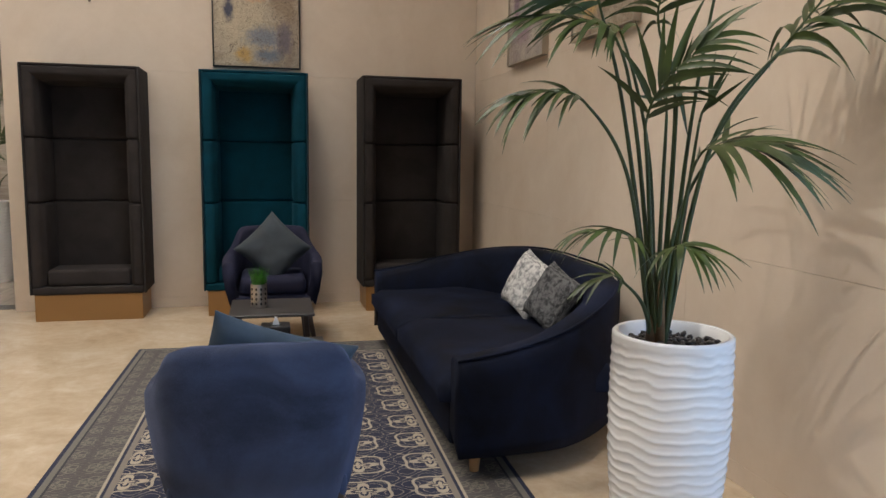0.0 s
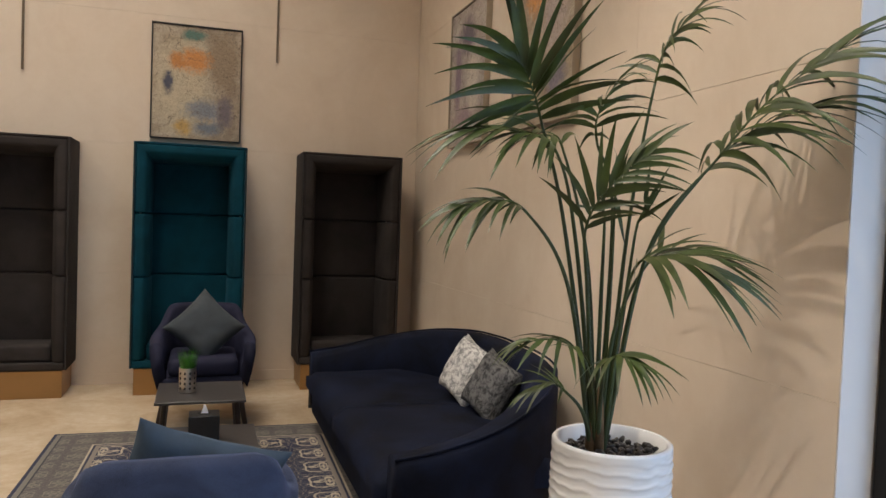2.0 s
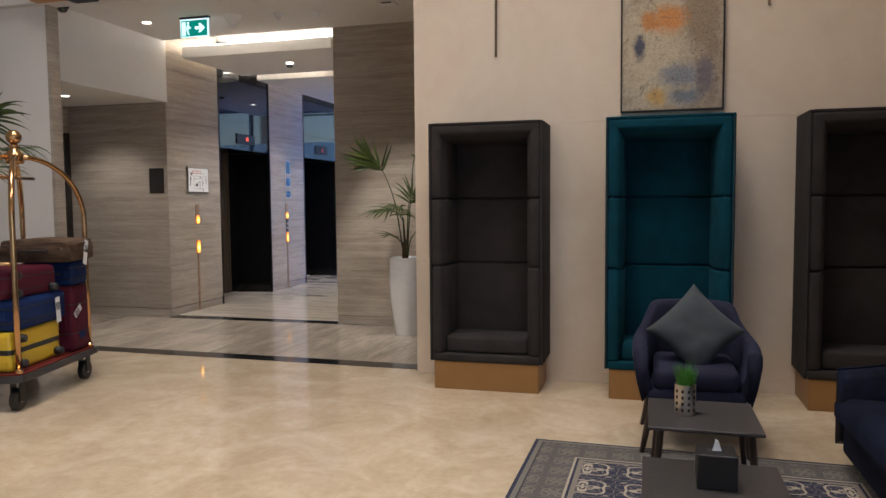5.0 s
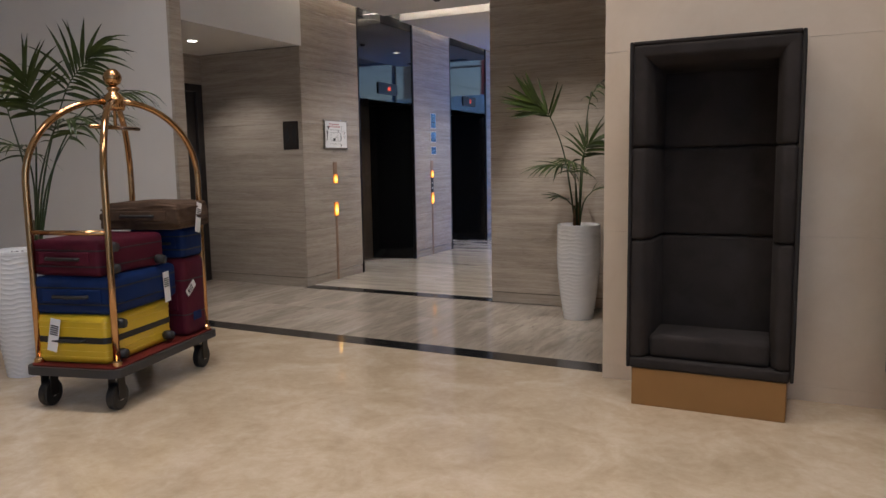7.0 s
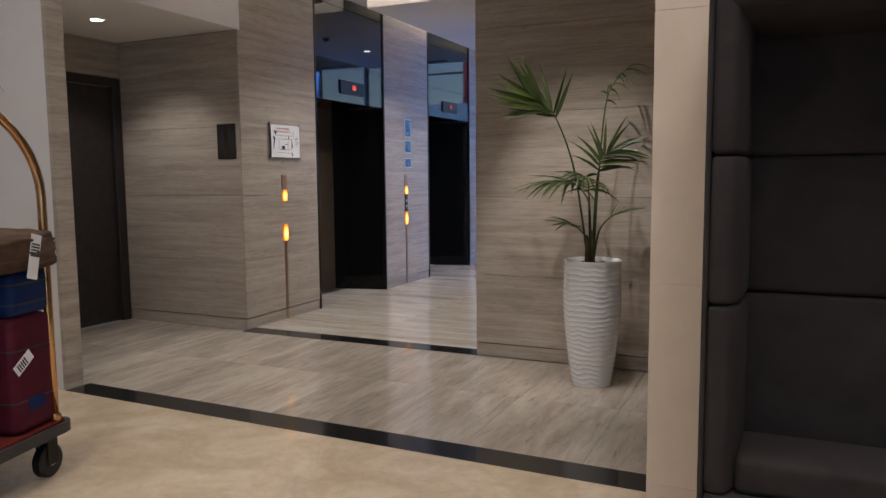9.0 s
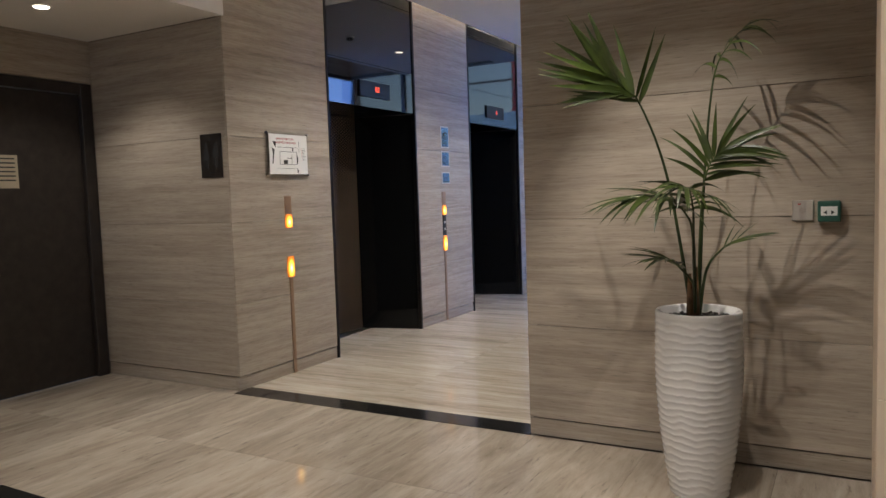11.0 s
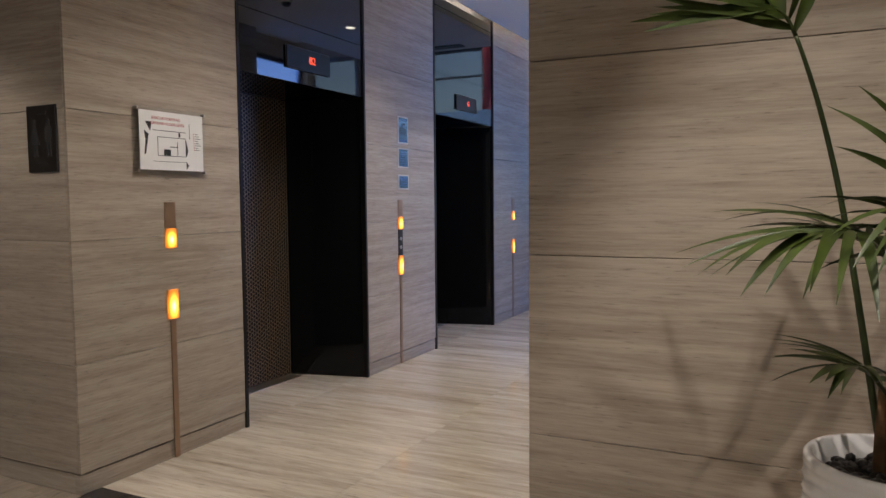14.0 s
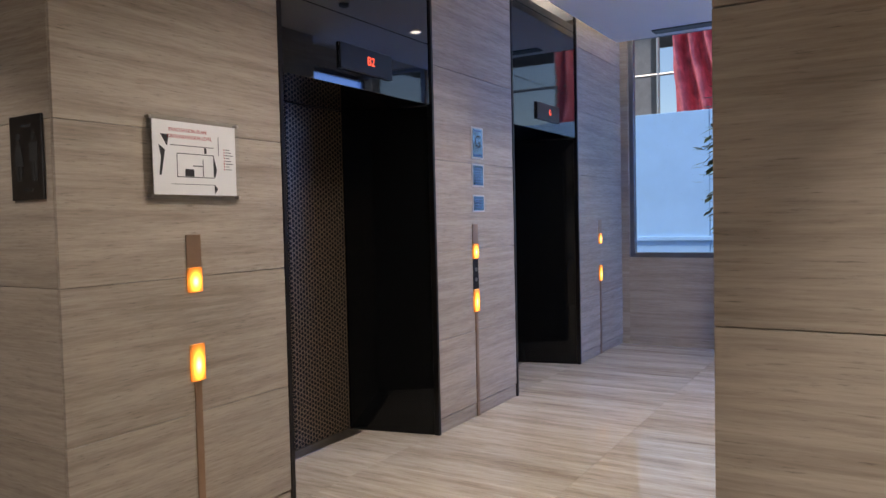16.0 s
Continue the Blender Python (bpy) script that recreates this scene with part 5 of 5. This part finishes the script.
def palm(x, y, fronds, seed, label, pot_h, r_top, r_bot, front):
    """A frond: base, stem, foot, middle and tip of its blade; pairs of leaflets, their length, spread, droop; tip of the blade."""
    rnd = random.Random(seed)
    p = thing("potted_palm", x, y, 0, label, "potted palm", "palms in tall white pots")
    prof = []
    rings = int(pot_h / 0.0045)
    for k in range(rings + 1):
        f = k / rings
        r = r_bot + (r_top + 0.004 - r_bot) * math.sin(min(1.0, f * 1.35) * math.pi / 2) - 0.004 * max(0.0, f - 0.7) / 0.3
        prof.append((r, pot_h * f))
    prof += [(r_top - 0.006, pot_h + 0.006), (r_top - 0.018, pot_h + 0.004), (r_top - 0.022, pot_h - 0.05), (r_top - 0.026, pot_h - 0.06)]

    def wob(a, z):
        if z > pot_h - 0.022 or z < 0.008:
            return 0.0
        ph = z / 0.031 + 0.55 * noise.noise((math.cos(a) * 1.9, math.sin(a) * 1.9, z * 6.0)) + 0.28 * noise.noise((math.cos(a) * 6, math.sin(a) * 6, z * 11.0))
        return 0.0042 * (1 - abs(math.sin(math.pi * ph))) ** 2.2 - 0.002

    part("pot", lathe(prof, 96, wobble=wob), M_POT, p, "tall white glazed pot with wavy ribs", smooth=True)
    part("soil", lathe([(r_top - 0.03, pot_h - 0.055), (r_top - 0.03, pot_h - 0.045)], 32), M_SOIL, p)
    bm = bmesh.new()
    for k in range(130):
        a, r = rnd.uniform(0, 6.28), (r_top - 0.045) * math.sqrt(rnd.random())
        bmesh.ops.create_icosphere(bm, subdivisions=1, radius=1.0, matrix=pose(r * math.cos(a), r * math.sin(a), pot_h - 0.035 + rnd.uniform(0, 0.012), rnd.uniform(0, 40), rnd.uniform(0, 40), rnd.uniform(0, 360)) @ Matrix.Diagonal((rnd.uniform(0.012, 0.020), rnd.uniform(0.010, 0.015), 0.009, 1)))
    tagged(part("pebble_bed", bm, M_PEBBLE, p, smooth=True), kind="stuff")
    b0 = fronds[0][0][0]
    for k in range(3):
        a = k * 2.1 + seed
        c = Vector((b0[0] - x + 0.014 * math.cos(a), b0[1] - y + 0.014 * math.sin(a), 0))
        part("sheath", tube([(c.x, c.y, pot_h - 0.05), (c.x, c.y, pot_h + 0.05), (c.x * 1.05, c.y, pot_h + 0.13 + 0.03 * k)], [0.017, 0.014, 0.007], 9), M_TRUNK, p, "dry brown leaf sheath", smooth=True)
    for pts, pairs, size, spread, droop, tip in fronds:
        q = [Vector((a - x, b - y, c)) for a, b, c in pts]
        q[0].z = pot_h - 0.05
        whole = spline(q, 12)
        stem, rachis = whole[:25], whole[24:]
        part("stem", tube(stem, [0.0082 - 0.0042 * i / 24 for i in range(25)], 7), M_STEM, p, smooth=True)
        last = len(rachis) - 1
        bm = tube(rachis, [0.0044 - 0.0034 * i / last for i in range(last + 1)], 5)
        face = (Vector(front) * tip + Vector((0, 0, 1))).normalized()
        for k in range(pairs):
            f = (k + 0.4) / (pairs - 0.4)
            for s in (-1, 1):
                g = min(1.0, max(0.0, f + s * 0.2 / pairs + rnd.uniform(-0.12, 0.12) / pairs))
                i = min(last - 1, int(g * last))
                o = rachis[i].lerp(rachis[i + 1], g * last - i)
                t = (rachis[i + 1] - rachis[i]).normalized()
                side = face.cross(t).normalized()
                nor = t.cross(side).normalized()
                ang = radians(spread * 72 * (1 - 0.88 * g) + rnd.uniform(-7, 7) + 5)
                d = (t * math.cos(ang) + side * s * math.sin(ang) + nor * rnd.uniform(-0.02, 0.22)).normalized()
                ll = size * (0.72 + 0.36 * math.sin(math.pi * (0.15 + 0.75 * g))) * rnd.uniform(0.85, 1.08)
                wv = nor.cross(d).normalized()
                wv = (wv + nor * rnd.uniform(-0.5, 0.5)).normalized()
                up = d.cross(wv).normalized()
                wd = (0.003 + 0.037 * size) * rnd.uniform(0.75, 1.1)
                bend = droop * rnd.uniform(0.6, 1.35)
                prev = None
                c, step_dir = o.copy(), d.copy()
                cuts = (0.0, 0.08, 0.2, 0.36, 0.52, 0.68, 0.82, 0.93, 1.0)
                for n_cut, u in enumerate(cuts):
                    if n_cut:
                        du = u - cuts[n_cut - 1]
                        step_dir = (step_dir + Vector((0, 0, -1)) * bend * 2.2 * du).normalized()
                        c = c + step_dir * ll * du
                    ww = max(0.03, min(1.0, 0.3 + u * 4.5) * (1 - u ** 2.2))
                    fold = up * 0.3 * wd * ww
                    cur = [bm.verts.new(c - wv * wd * ww + fold), bm.verts.new(c), bm.verts.new(c + wv * wd * ww + fold)]
                    if prev:
                        bm.faces.new((prev[0], prev[1], cur[1], cur[0]))
                        bm.faces.new((prev[1], prev[2], cur[2], cur[1]))
                    prev = cur
        part("frond", bm, M_LEAF, p, smooth=True)
    return p


FRONDS_LOUNGE_A = [
    (((1.35, 2.10, 0.76), (1.24, 2.15, 1.42), (1.15, 2.14, 1.70), (1.10, 2.09, 1.77), (1.04, 2.06, 1.85)), 12, 0.31, 0.95, 0.3, FACING),
    (((1.35, 2.10, 0.76), (1.25, 2.08, 1.34), (1.16, 2.05, 1.60), (1.04, 2.05, 1.65), (0.91, 2.07, 1.65)), 12, 0.25, 0.8, 0.5, UP),
    (((1.34, 2.10, 0.76), (1.23, 2.08, 1.22), (1.09, 2.08, 1.43), (0.99, 2.09, 1.46), (0.90, 2.09, 1.44)), 11, 0.2, 0.75, 0.6, UP),
    (((1.35, 2.10, 0.76), (1.34, 2.17, 1.28), (1.26, 2.21, 1.63), (1.20, 2.21, 1.67), (1.10, 2.20, 1.71)), 7, 0.22, 0.9, 0.5, UP),
]
FRONDS_LOUNGE_B = [
    (((1.36, 2.10, 0.76), (1.40, 2.14, 1.44), (1.33, 2.13, 1.65), (1.31, 2.09, 1.73), (1.33, 2.04, 1.80)), 8, 0.2, 0.9, 0.6, UP),
    (((1.35, 2.10, 0.76), (1.28, 2.06, 1.22), (1.25, 2.03, 1.39), (1.29, 1.99, 1.50), (1.40, 1.96, 1.61)), 11, 0.2, 0.6, 0.4, FACING),
    (((1.37, 2.09, 0.76), (1.46, 2.15, 1.38), (1.52, 2.13, 1.84), (1.54, 2.09, 1.96), (1.60, 2.03, 2.06)), 11, 0.22, 0.9, 0.6, UP),
    (((1.37, 2.09, 0.76), (1.49, 2.08, 1.33), (1.65, 1.99, 1.61), (1.77, 1.91, 1.79), (1.93, 1.80, 1.94)), 13, 0.33, 0.75, 0.6, UP),
]
FRONDS_LOUNGE_C = [
    (((1.37, 2.09, 0.76), (1.50, 2.12, 1.28), (1.66, 2.06, 1.57), (1.79, 1.99, 1.71), (1.93, 1.88, 1.78)), 11, 0.31, 0.65, 0.55, UP),
    (((1.37, 2.09, 0.76), (1.39, 2.05, 1.13), (1.40, 2.00, 1.29), (1.44, 1.93, 1.32), (1.50, 1.85, 1.30)), 9, 0.3, 0.75, 0.35, UP),
    (((1.36, 2.10, 0.76), (1.40, 2.10, 1.09), (1.52, 2.10, 1.31), (1.64, 2.08, 1.34), (1.73, 2.05, 1.31)), 7, 0.22, 0.6, 0.15, UP),
    (((1.35, 2.10, 0.76), (1.32, 2.07, 0.91), (1.26, 2.04, 1.03), (1.17, 2.01, 1.08), (1.07, 2.00, 1.08)), 8, 0.16, 0.9, 0.6, UP),
]
FRONDS_LOUNGE_D = [
    (((1.36, 2.10, 0.76), (1.33, 2.04, 0.94), (1.31, 1.98, 1.02), (1.31, 1.92, 1.05), (1.33, 1.88, 1.04)), 7, 0.17, 0.8, 0.6, UP),
    (((1.35, 2.10, 0.76), (1.30, 2.09, 0.85), (1.23, 2.07, 0.92), (1.18, 2.07, 0.95), (1.12, 2.07, 0.93)), 6, 0.11, 0.7, 0.3, UP),
    (((1.35, 2.10, 0.76), (1.35, 2.10, 1.22), (1.35, 2.10, 1.42), (1.34, 2.10, 1.45), (1.34, 2.10, 1.48)), 2, 0.12, 0.25, 0.0, FACING),
    (((1.36, 2.10, 0.76), (1.39, 2.12, 1.15), (1.40, 2.13, 1.47), (1.40, 2.13, 1.49), (1.40, 2.13, 1.51)), 2, 0.14, 0.22, 0.0, FACING),
]
FRONDS_LOUNGE_E = [
    (((1.37, 2.10, 0.76), (1.43, 2.11, 1.12), (1.47, 2.12, 1.39), (1.48, 2.11, 1.43), (1.49, 2.11, 1.47)), 2, 0.16, 0.25, 0.0, FACING),
]
FRONDS_PASSAGE_A = [
    (((-2.40, 8.22, 0.80), (-2.50, 8.22, 1.35), (-2.59, 8.12, 1.67), (-2.65, 8.08, 1.735), (-2.715, 8.03, 1.80)), 13, 0.33, 0.6, 0.03, FACING),
    (((-2.38, 8.22, 0.80), (-2.37, 8.33, 1.35), (-2.33, 8.33, 1.77), (-2.27, 8.34, 1.91), (-2.20, 8.34, 1.98)), 7, 0.2, 0.8, 0.9, UP),
    (((-2.38, 8.22, 0.80), (-2.37, 8.23, 1.13), (-2.35, 8.22, 1.34), (-2.31, 8.23, 1.44), (-2.25, 8.24, 1.47)), 12, 0.25, 0.8, 0.25, FACING),
    (((-2.39, 8.22, 0.80), (-2.39, 8.18, 1.10), (-2.41, 8.12, 1.21), (-2.47, 8.02, 1.28), (-2.56, 7.91, 1.28)), 13, 0.28, 0.8, 0.35, UP),
]
FRONDS_PASSAGE_B = [
    (((-2.39, 8.22, 0.80), (-2.38, 8.13, 1.06), (-2.37, 8.07, 1.22), (-2.37, 8.00, 1.30), (-2.38, 7.91, 1.32)), 12, 0.24, 0.95, 0.5, UP),
    (((-2.39, 8.22, 0.80), (-2.39, 8.19, 0.90), (-2.43, 8.12, 0.98), (-2.46, 8.06, 1.02), (-2.50, 8.00, 1.03)), 9, 0.18, 0.75, 0.2, UP),
    (((-2.38, 8.23, 0.80), (-2.35, 8.25, 0.96), (-2.29, 8.26, 1.05), (-2.23, 8.28, 1.09), (-2.18, 8.30, 1.10)), 6, 0.15, 0.5, 0.1, UP),
]
FRONDS_WEST_A = [
    (((-5.12, 5.29, 0.83), (-5.07, 5.37, 1.33), (-4.93, 5.44, 1.79), (-4.82, 5.47, 1.94), (-4.68, 5.51, 2.06)), 13, 0.32, 0.85, 0.5, FACING),
    (((-5.12, 5.29, 0.83), (-5.08, 5.31, 1.30), (-5.02, 5.29, 1.65), (-4.99, 5.25, 1.77), (-4.97, 5.20, 1.89)), 12, 0.34, 0.8, 0.4, FACING),
    (((-5.11, 5.30, 0.83), (-5.06, 5.43, 1.36), (-4.96, 5.59, 1.70), (-4.85, 5.71, 1.80), (-4.70, 5.81, 1.82)), 11, 0.26, 0.8, 0.6, UP),
    (((-5.12, 5.29, 0.83), (-4.98, 5.25, 1.20), (-4.81, 5.22, 1.48), (-4.68, 5.20, 1.59), (-4.52, 5.19, 1.62)), 10, 0.27, 0.9, 0.6, UP),
]
FRONDS_WEST_B = [
    (((-5.12, 5.29, 0.83), (-5.14, 5.28, 1.30), (-5.20, 5.25, 1.63), (-5.24, 5.23, 1.79), (-5.35, 5.17, 1.89)), 9, 0.36, 0.9, 0.4, UP),
    (((-5.12, 5.29, 0.83), (-5.01, 5.24, 1.17), (-4.93, 5.16, 1.39), (-4.89, 5.09, 1.45), (-4.89, 5.02, 1.47)), 8, 0.3, 0.9, 0.5, UP),
    (((-5.11, 5.30, 0.83), (-5.09, 5.38, 1.20), (-5.00, 5.49, 1.51), (-4.90, 5.58, 1.63), (-4.80, 5.68, 1.66)), 9, 0.28, 0.8, 0.5, UP),
]
palm(1.398, 2.086, FRONDS_LOUNGE_A + FRONDS_LOUNGE_B + FRONDS_LOUNGE_C + FRONDS_LOUNGE_D + FRONDS_LOUNGE_E, 3, "tall green palm in white ribbed pot by the sofa", 0.765, 0.176, 0.135, (-0.5, -0.85, 0.1))
palm(-2.38, 8.225, FRONDS_PASSAGE_A + FRONDS_PASSAGE_B, 8, "small green palm in white ribbed pot at stone wall", 0.79, 0.178, 0.122, (0.25, -0.95, 0.1))
palm(-5.21, 5.24, FRONDS_WEST_A + FRONDS_WEST_B, 11, "dense green palm in white pot behind the trolley", 0.81, 0.172, 0.125, (0.85, -0.5, 0.1))


# ---- luggage trolley ----
CART = thing("luggage_trolley", -4.36, 5.33, 0, "brass birdcage luggage trolley with red carpet deck", "luggage trolley", rz=13.5)
CW, CD, DZ = 0.30, 0.53, 0.20


def rounded_rect(w, d, r, n=6):
    out = []
    for cx, cy, a0 in ((w - r, d - r, 0), (-w + r, d - r, 90), (-w + r, -d + r, 180), (w - r, -d + r, 270)):
        out += [(cx + r * math.cos(radians(a0 + 90 * k / n)), cy + r * math.sin(radians(a0 + 90 * k / n))) for k in range(n + 1)]
    return out


part("deck", prism(rounded_rect(CW, CD, 0.07), "z", DZ, DZ + 0.045), M_GREYPLASTIC, CART, "grey bumper deck")
part("carpet", prism(rounded_rect(CW - 0.02, CD - 0.02, 0.06), "z", DZ + 0.0455, DZ + 0.053), M_CARPETRED, CART, "red carpet")
for sx in (-1, 1):
    for sy in (-1, 1):
        wx, wy = sx * 0.215, sy * 0.43
        w = part("wheel", tube([(wx - 0.024, wy, 0.075), (wx - 0.018, wy, 0.075), (wx + 0.018, wy, 0.075), (wx + 0.024, wy, 0.075)], [0.064, 0.074, 0.074, 0.064], 28), M_RUBBER, CART)
        part("hub", tube([(wx - 0.027, wy, 0.075), (wx + 0.027, wy, 0.075)], 0.022, 16), M_STEEL, w)
        part("fork", box(wx - 0.034, wx - 0.0275, wy - 0.03, wy + 0.03, 0.06, DZ - 0.001, 0.002), M_BLACKMETAL, CART)
        part("fork", box(wx + 0.0275, wx + 0.034, wy - 0.03, wy + 0.03, 0.06, DZ - 0.001, 0.002), M_BLACKMETAL, CART)
        px, py = sx * 0.245, sy * 0.455
        up = [(px, py, DZ + 0.053), (px, py, 0.7), (px, py, 1.25)]
        arch = []
        for k in range(1, 13):
            a = radians(90 * k / 12)
            arch.append((px * (0.12 + 0.88 * math.cos(a)), py * (0.08 + 0.92 * math.cos(a)), 1.25 + 0.46 * math.sin(a)))
        part("post", tube(up + arch, 0.019, 14), M_BRASS, CART, smooth=True)
        part("post_collar", lathe([(0.028, DZ + 0.0535), (0.028, DZ + 0.075), (0.021, DZ + 0.085)], 18, cx=px, cy=py), M_BRASS, CART)
for sy in (-1, 1):
    part("cross_rail", tube([(-0.228, sy * 0.455, 0.98), (0.228, sy * 0.455, 0.98)], 0.014, 12), M_BRASS, CART, smooth=True)
part("hanger_rail", tube([(0.0, -0.22, 1.56), (0.0, 0.22, 1.56)], 0.012, 12), M_BRASS, CART, smooth=True)
part("hanger_rod", tube([(0, 0, 1.571), (0, 0, 1.70)], 0.010, 10), M_BRASS, CART)
hub = part("hub_cap", lathe([(0.055, 1.66), (0.062, 1.68), (0.062, 1.73), (0.045, 1.75), (0.028, 1.765), (0.028, 1.775), (0.04, 1.785), (0.022, 1.80)], 28), M_BRASS, CART, smooth=True)
part("finial", lathe([(0.012, 1.80)] + [(0.052 * math.sin(radians(a)), 1.850 - 0.052 * math.cos(radians(a))) for a in range(14, 180, 12)] + [(0.002, 1.902)], 28), M_BRASS, CART, "polished brass ball", smooth=True)

CM = pose(-4.36, 5.33, 0, 0, 0, 13.5)
TOP = DZ + 0.0535


def tag_label(parent, x, y, z, rz, tilt, w=0.062, h=0.185):
    t = part("airline_tag", box(-w / 2, w / 2, -0.0012, 0, -h, 0), M_PAPER, parent, "white airline baggage tag")
    t.matrix_basis = pose(x, y, z, 0, tilt, rz)
    for k in range(5):
        a = part("barcode_bar", box(-w / 2 + 0.006, w / 2 - 0.006, -0.0020, -0.0014, -0.045 - k * 0.012, -0.038 - k * 0.012), M_INK, t)


def case(x, y, z, rz, w, d, h, mat, label, shell, wheels=()):
    """A suitcase lying or standing: w, d, h along its local x, y, z; its grip faces local -y."""
    c = new("suitcase")
    c.matrix_world = CM @ pose(x, y, z, 0, 0, rz)
    tagged(c, label, "suitcase", "stacked suitcases")
    r = 0.035
    part("body", box(-w / 2, w / 2, -d / 2, d / 2, 0, h, r, 4), mat, c, smooth=True)
    if mat is M_CASEBROWN:
        me = c.children[0].data
        bm = bmesh.new()
        bm.from_mesh(me)
        bmesh.ops.subdivide_edges(bm, edges=bm.edges[:], cuts=9, use_grid_fill=True)
        for vert in bm.verts:
            p = vert.co
            vert.co += Vector((0, 0, -0.016 * (p.x / w * 2) ** 2 * (p.z / h))) + p.normalized() * (0.022 * noise.noise((p.x * 6, p.y * 6, p.z * 30)) + 0.012 * noise.noise((p.x * 17, p.y * 17, p.z * 60)))
        bm.to_mesh(me)
        bm.free()
    if shell == "hard":
        for k in range(7):
            zz = h * (0.14 + 0.72 * k / 6)
            if abs(zz - h / 2) > 0.035:
                part("rib", prism(rounded_rect(w / 2 + 0.003, d / 2 + 0.003, r + 0.003), "z", zz - 0.005, zz + 0.005), mat, c)
        part("zip_band", prism(rounded_rect(w / 2 + 0.003, d / 2 + 0.003, r + 0.003), "z", h / 2 - 0.017, h / 2 + 0.017), M_RUBBER, c, "black zip band")
    else:
        for zz in (h * 0.28, h * 0.72):
            part("zip", prism(rounded_rect(w / 2 + 0.002, d / 2 + 0.002, r + 0.002), "z", zz - 0.004, zz + 0.004), M_RUBBER if mat is not M_CASEBROWN else mat, c)
        part("pocket", box(-w * 0.36, w * 0.36, -d / 2 - 0.014, -d / 2 + 0.01, h * 0.34, h * 0.68, 0.006, 2), mat, c)
    part("handle", tube(spline([(-0.10, -d / 2 - 0.004, h * 0.5), (-0.085, -d / 2 - 0.030, h * 0.5), (0.085, -d / 2 - 0.030, h * 0.5), (0.10, -d / 2 - 0.004, h * 0.5)], 4), 0.010, 8), M_RUBBER, c, "black grip", smooth=True)
    for wx, wy, wz in wheels:
        q = part("castor", tube([(wx, wy, wz), (wx + 0.02, wy, wz), (wx + 0.055, wy, wz)], [0.026, 0.030, 0.026], 14), M_RUBBER, c, smooth=True)
    return c


yw = case(-0.035, -0.16, TOP, 0, 0.47, 0.60, 0.27, M_YELLOW, "yellow hard-shell suitcase lying on trolley deck", "hard", ((0.235, -0.22, 0.05), (0.235, -0.22, 0.22), (0.235, 0.22, 0.05)))
bl = case(-0.02, -0.13, TOP + 0.272, 2, 0.50, 0.64, 0.21, M_CASEBLUE, "blue fabric suitcase stacked on the yellow one", "soft")
rd = case(-0.03, -0.17, TOP + 0.484, -3, 0.46, 0.55, 0.20, M_CASERED, "burgundy fabric suitcase on top of stack", "soft", ((0.225, -0.2, 0.04), (0.225, -0.2, 0.16), (0.225, 0.2, 0.04)))
rd2 = case(0.06, 0.335, TOP, 0, 0.40, 0.24, 0.50, M_CASERED, "burgundy suitcase standing upright on trolley", "soft")
bl2 = case(0.07, 0.34, TOP + 0.502, 3, 0.38, 0.26, 0.19, M_CASEBLUE, "small blue fabric case on upright suitcase", "soft")
br = case(0.07, 0.24, TOP + 0.694, 4, 0.52, 0.40, 0.17, M_CASEBROWN, "slouchy brown canvas duffel bag on the pile", "soft")
tag_label(yw, -0.05, -0.338, 0.26, 0, 12)
tag_label(bl, 0.258, 0.18, 0.17, 90, -4)
tag_label(br, 0.268, 0.05, 0.15, 90, 14)
tag_label(rd2, 0.206, -0.02, 0.34, 90, 55, 0.05, 0.11)
lab = part("brand_patch", box(-0.002, 0.0, -0.045, 0.045, -0.025, 0.03), M_CASEBLUE, rd2, "small blue patch")
lab.matrix_basis = pose(0.2045, 0.0, 0.12)

# ---- floor tiles of the passage and lobby ----
tile_mesh = {}


def tile(parent, x0, x1, y0, y1, mat):
    key = (round(x1 - x0, 3), round(y1 - y0, 3), mat.name)
    if key not in tile_mesh:
        w, d = (x1 - x0) / 2 - 0.0008, (y1 - y0) / 2 - 0.0008
        bm = box(-w, w, -d, d, -0.0075, 0.0)
        me = bpy.data.meshes.new("tile")
        bm.to_mesh(me)
        bm.free()
        me.materials.append(mat)
        tile_mesh[key] = me
    ob = new("tile", tile_mesh[key])
    ob.parent = parent
    ob.matrix_basis = Matrix.Translation(((x0 + x1) / 2, (y0 + y1) / 2, 0))


for k in range(17):
    x0 = -7.5 + 0.6 * k
    for y0, y1 in ((6.882, 7.75), (7.75, 8.618)):
        tile(floor_passage, x0, min(x0 + 0.6, 2.55), y0, y1, M_FLOOR_Y)
for k in range(11):
    y0 = 8.797 + 0.59 * k
    for x0, x1 in ((-6.28, -5.56), (-5.56, -4.46), (-4.46, -3.36), (-3.36, -1.95)):
        tile(floor_lift, x0, x1, y0, y0 + 0.59, M_FLOOR_X)
for k in range(4):
    tile(floor_passage, -7.5 + 0.6 * k, min(-6.9 + 0.6 * k, -5.52), 8.618, 8.694, M_FLOOR_Y)
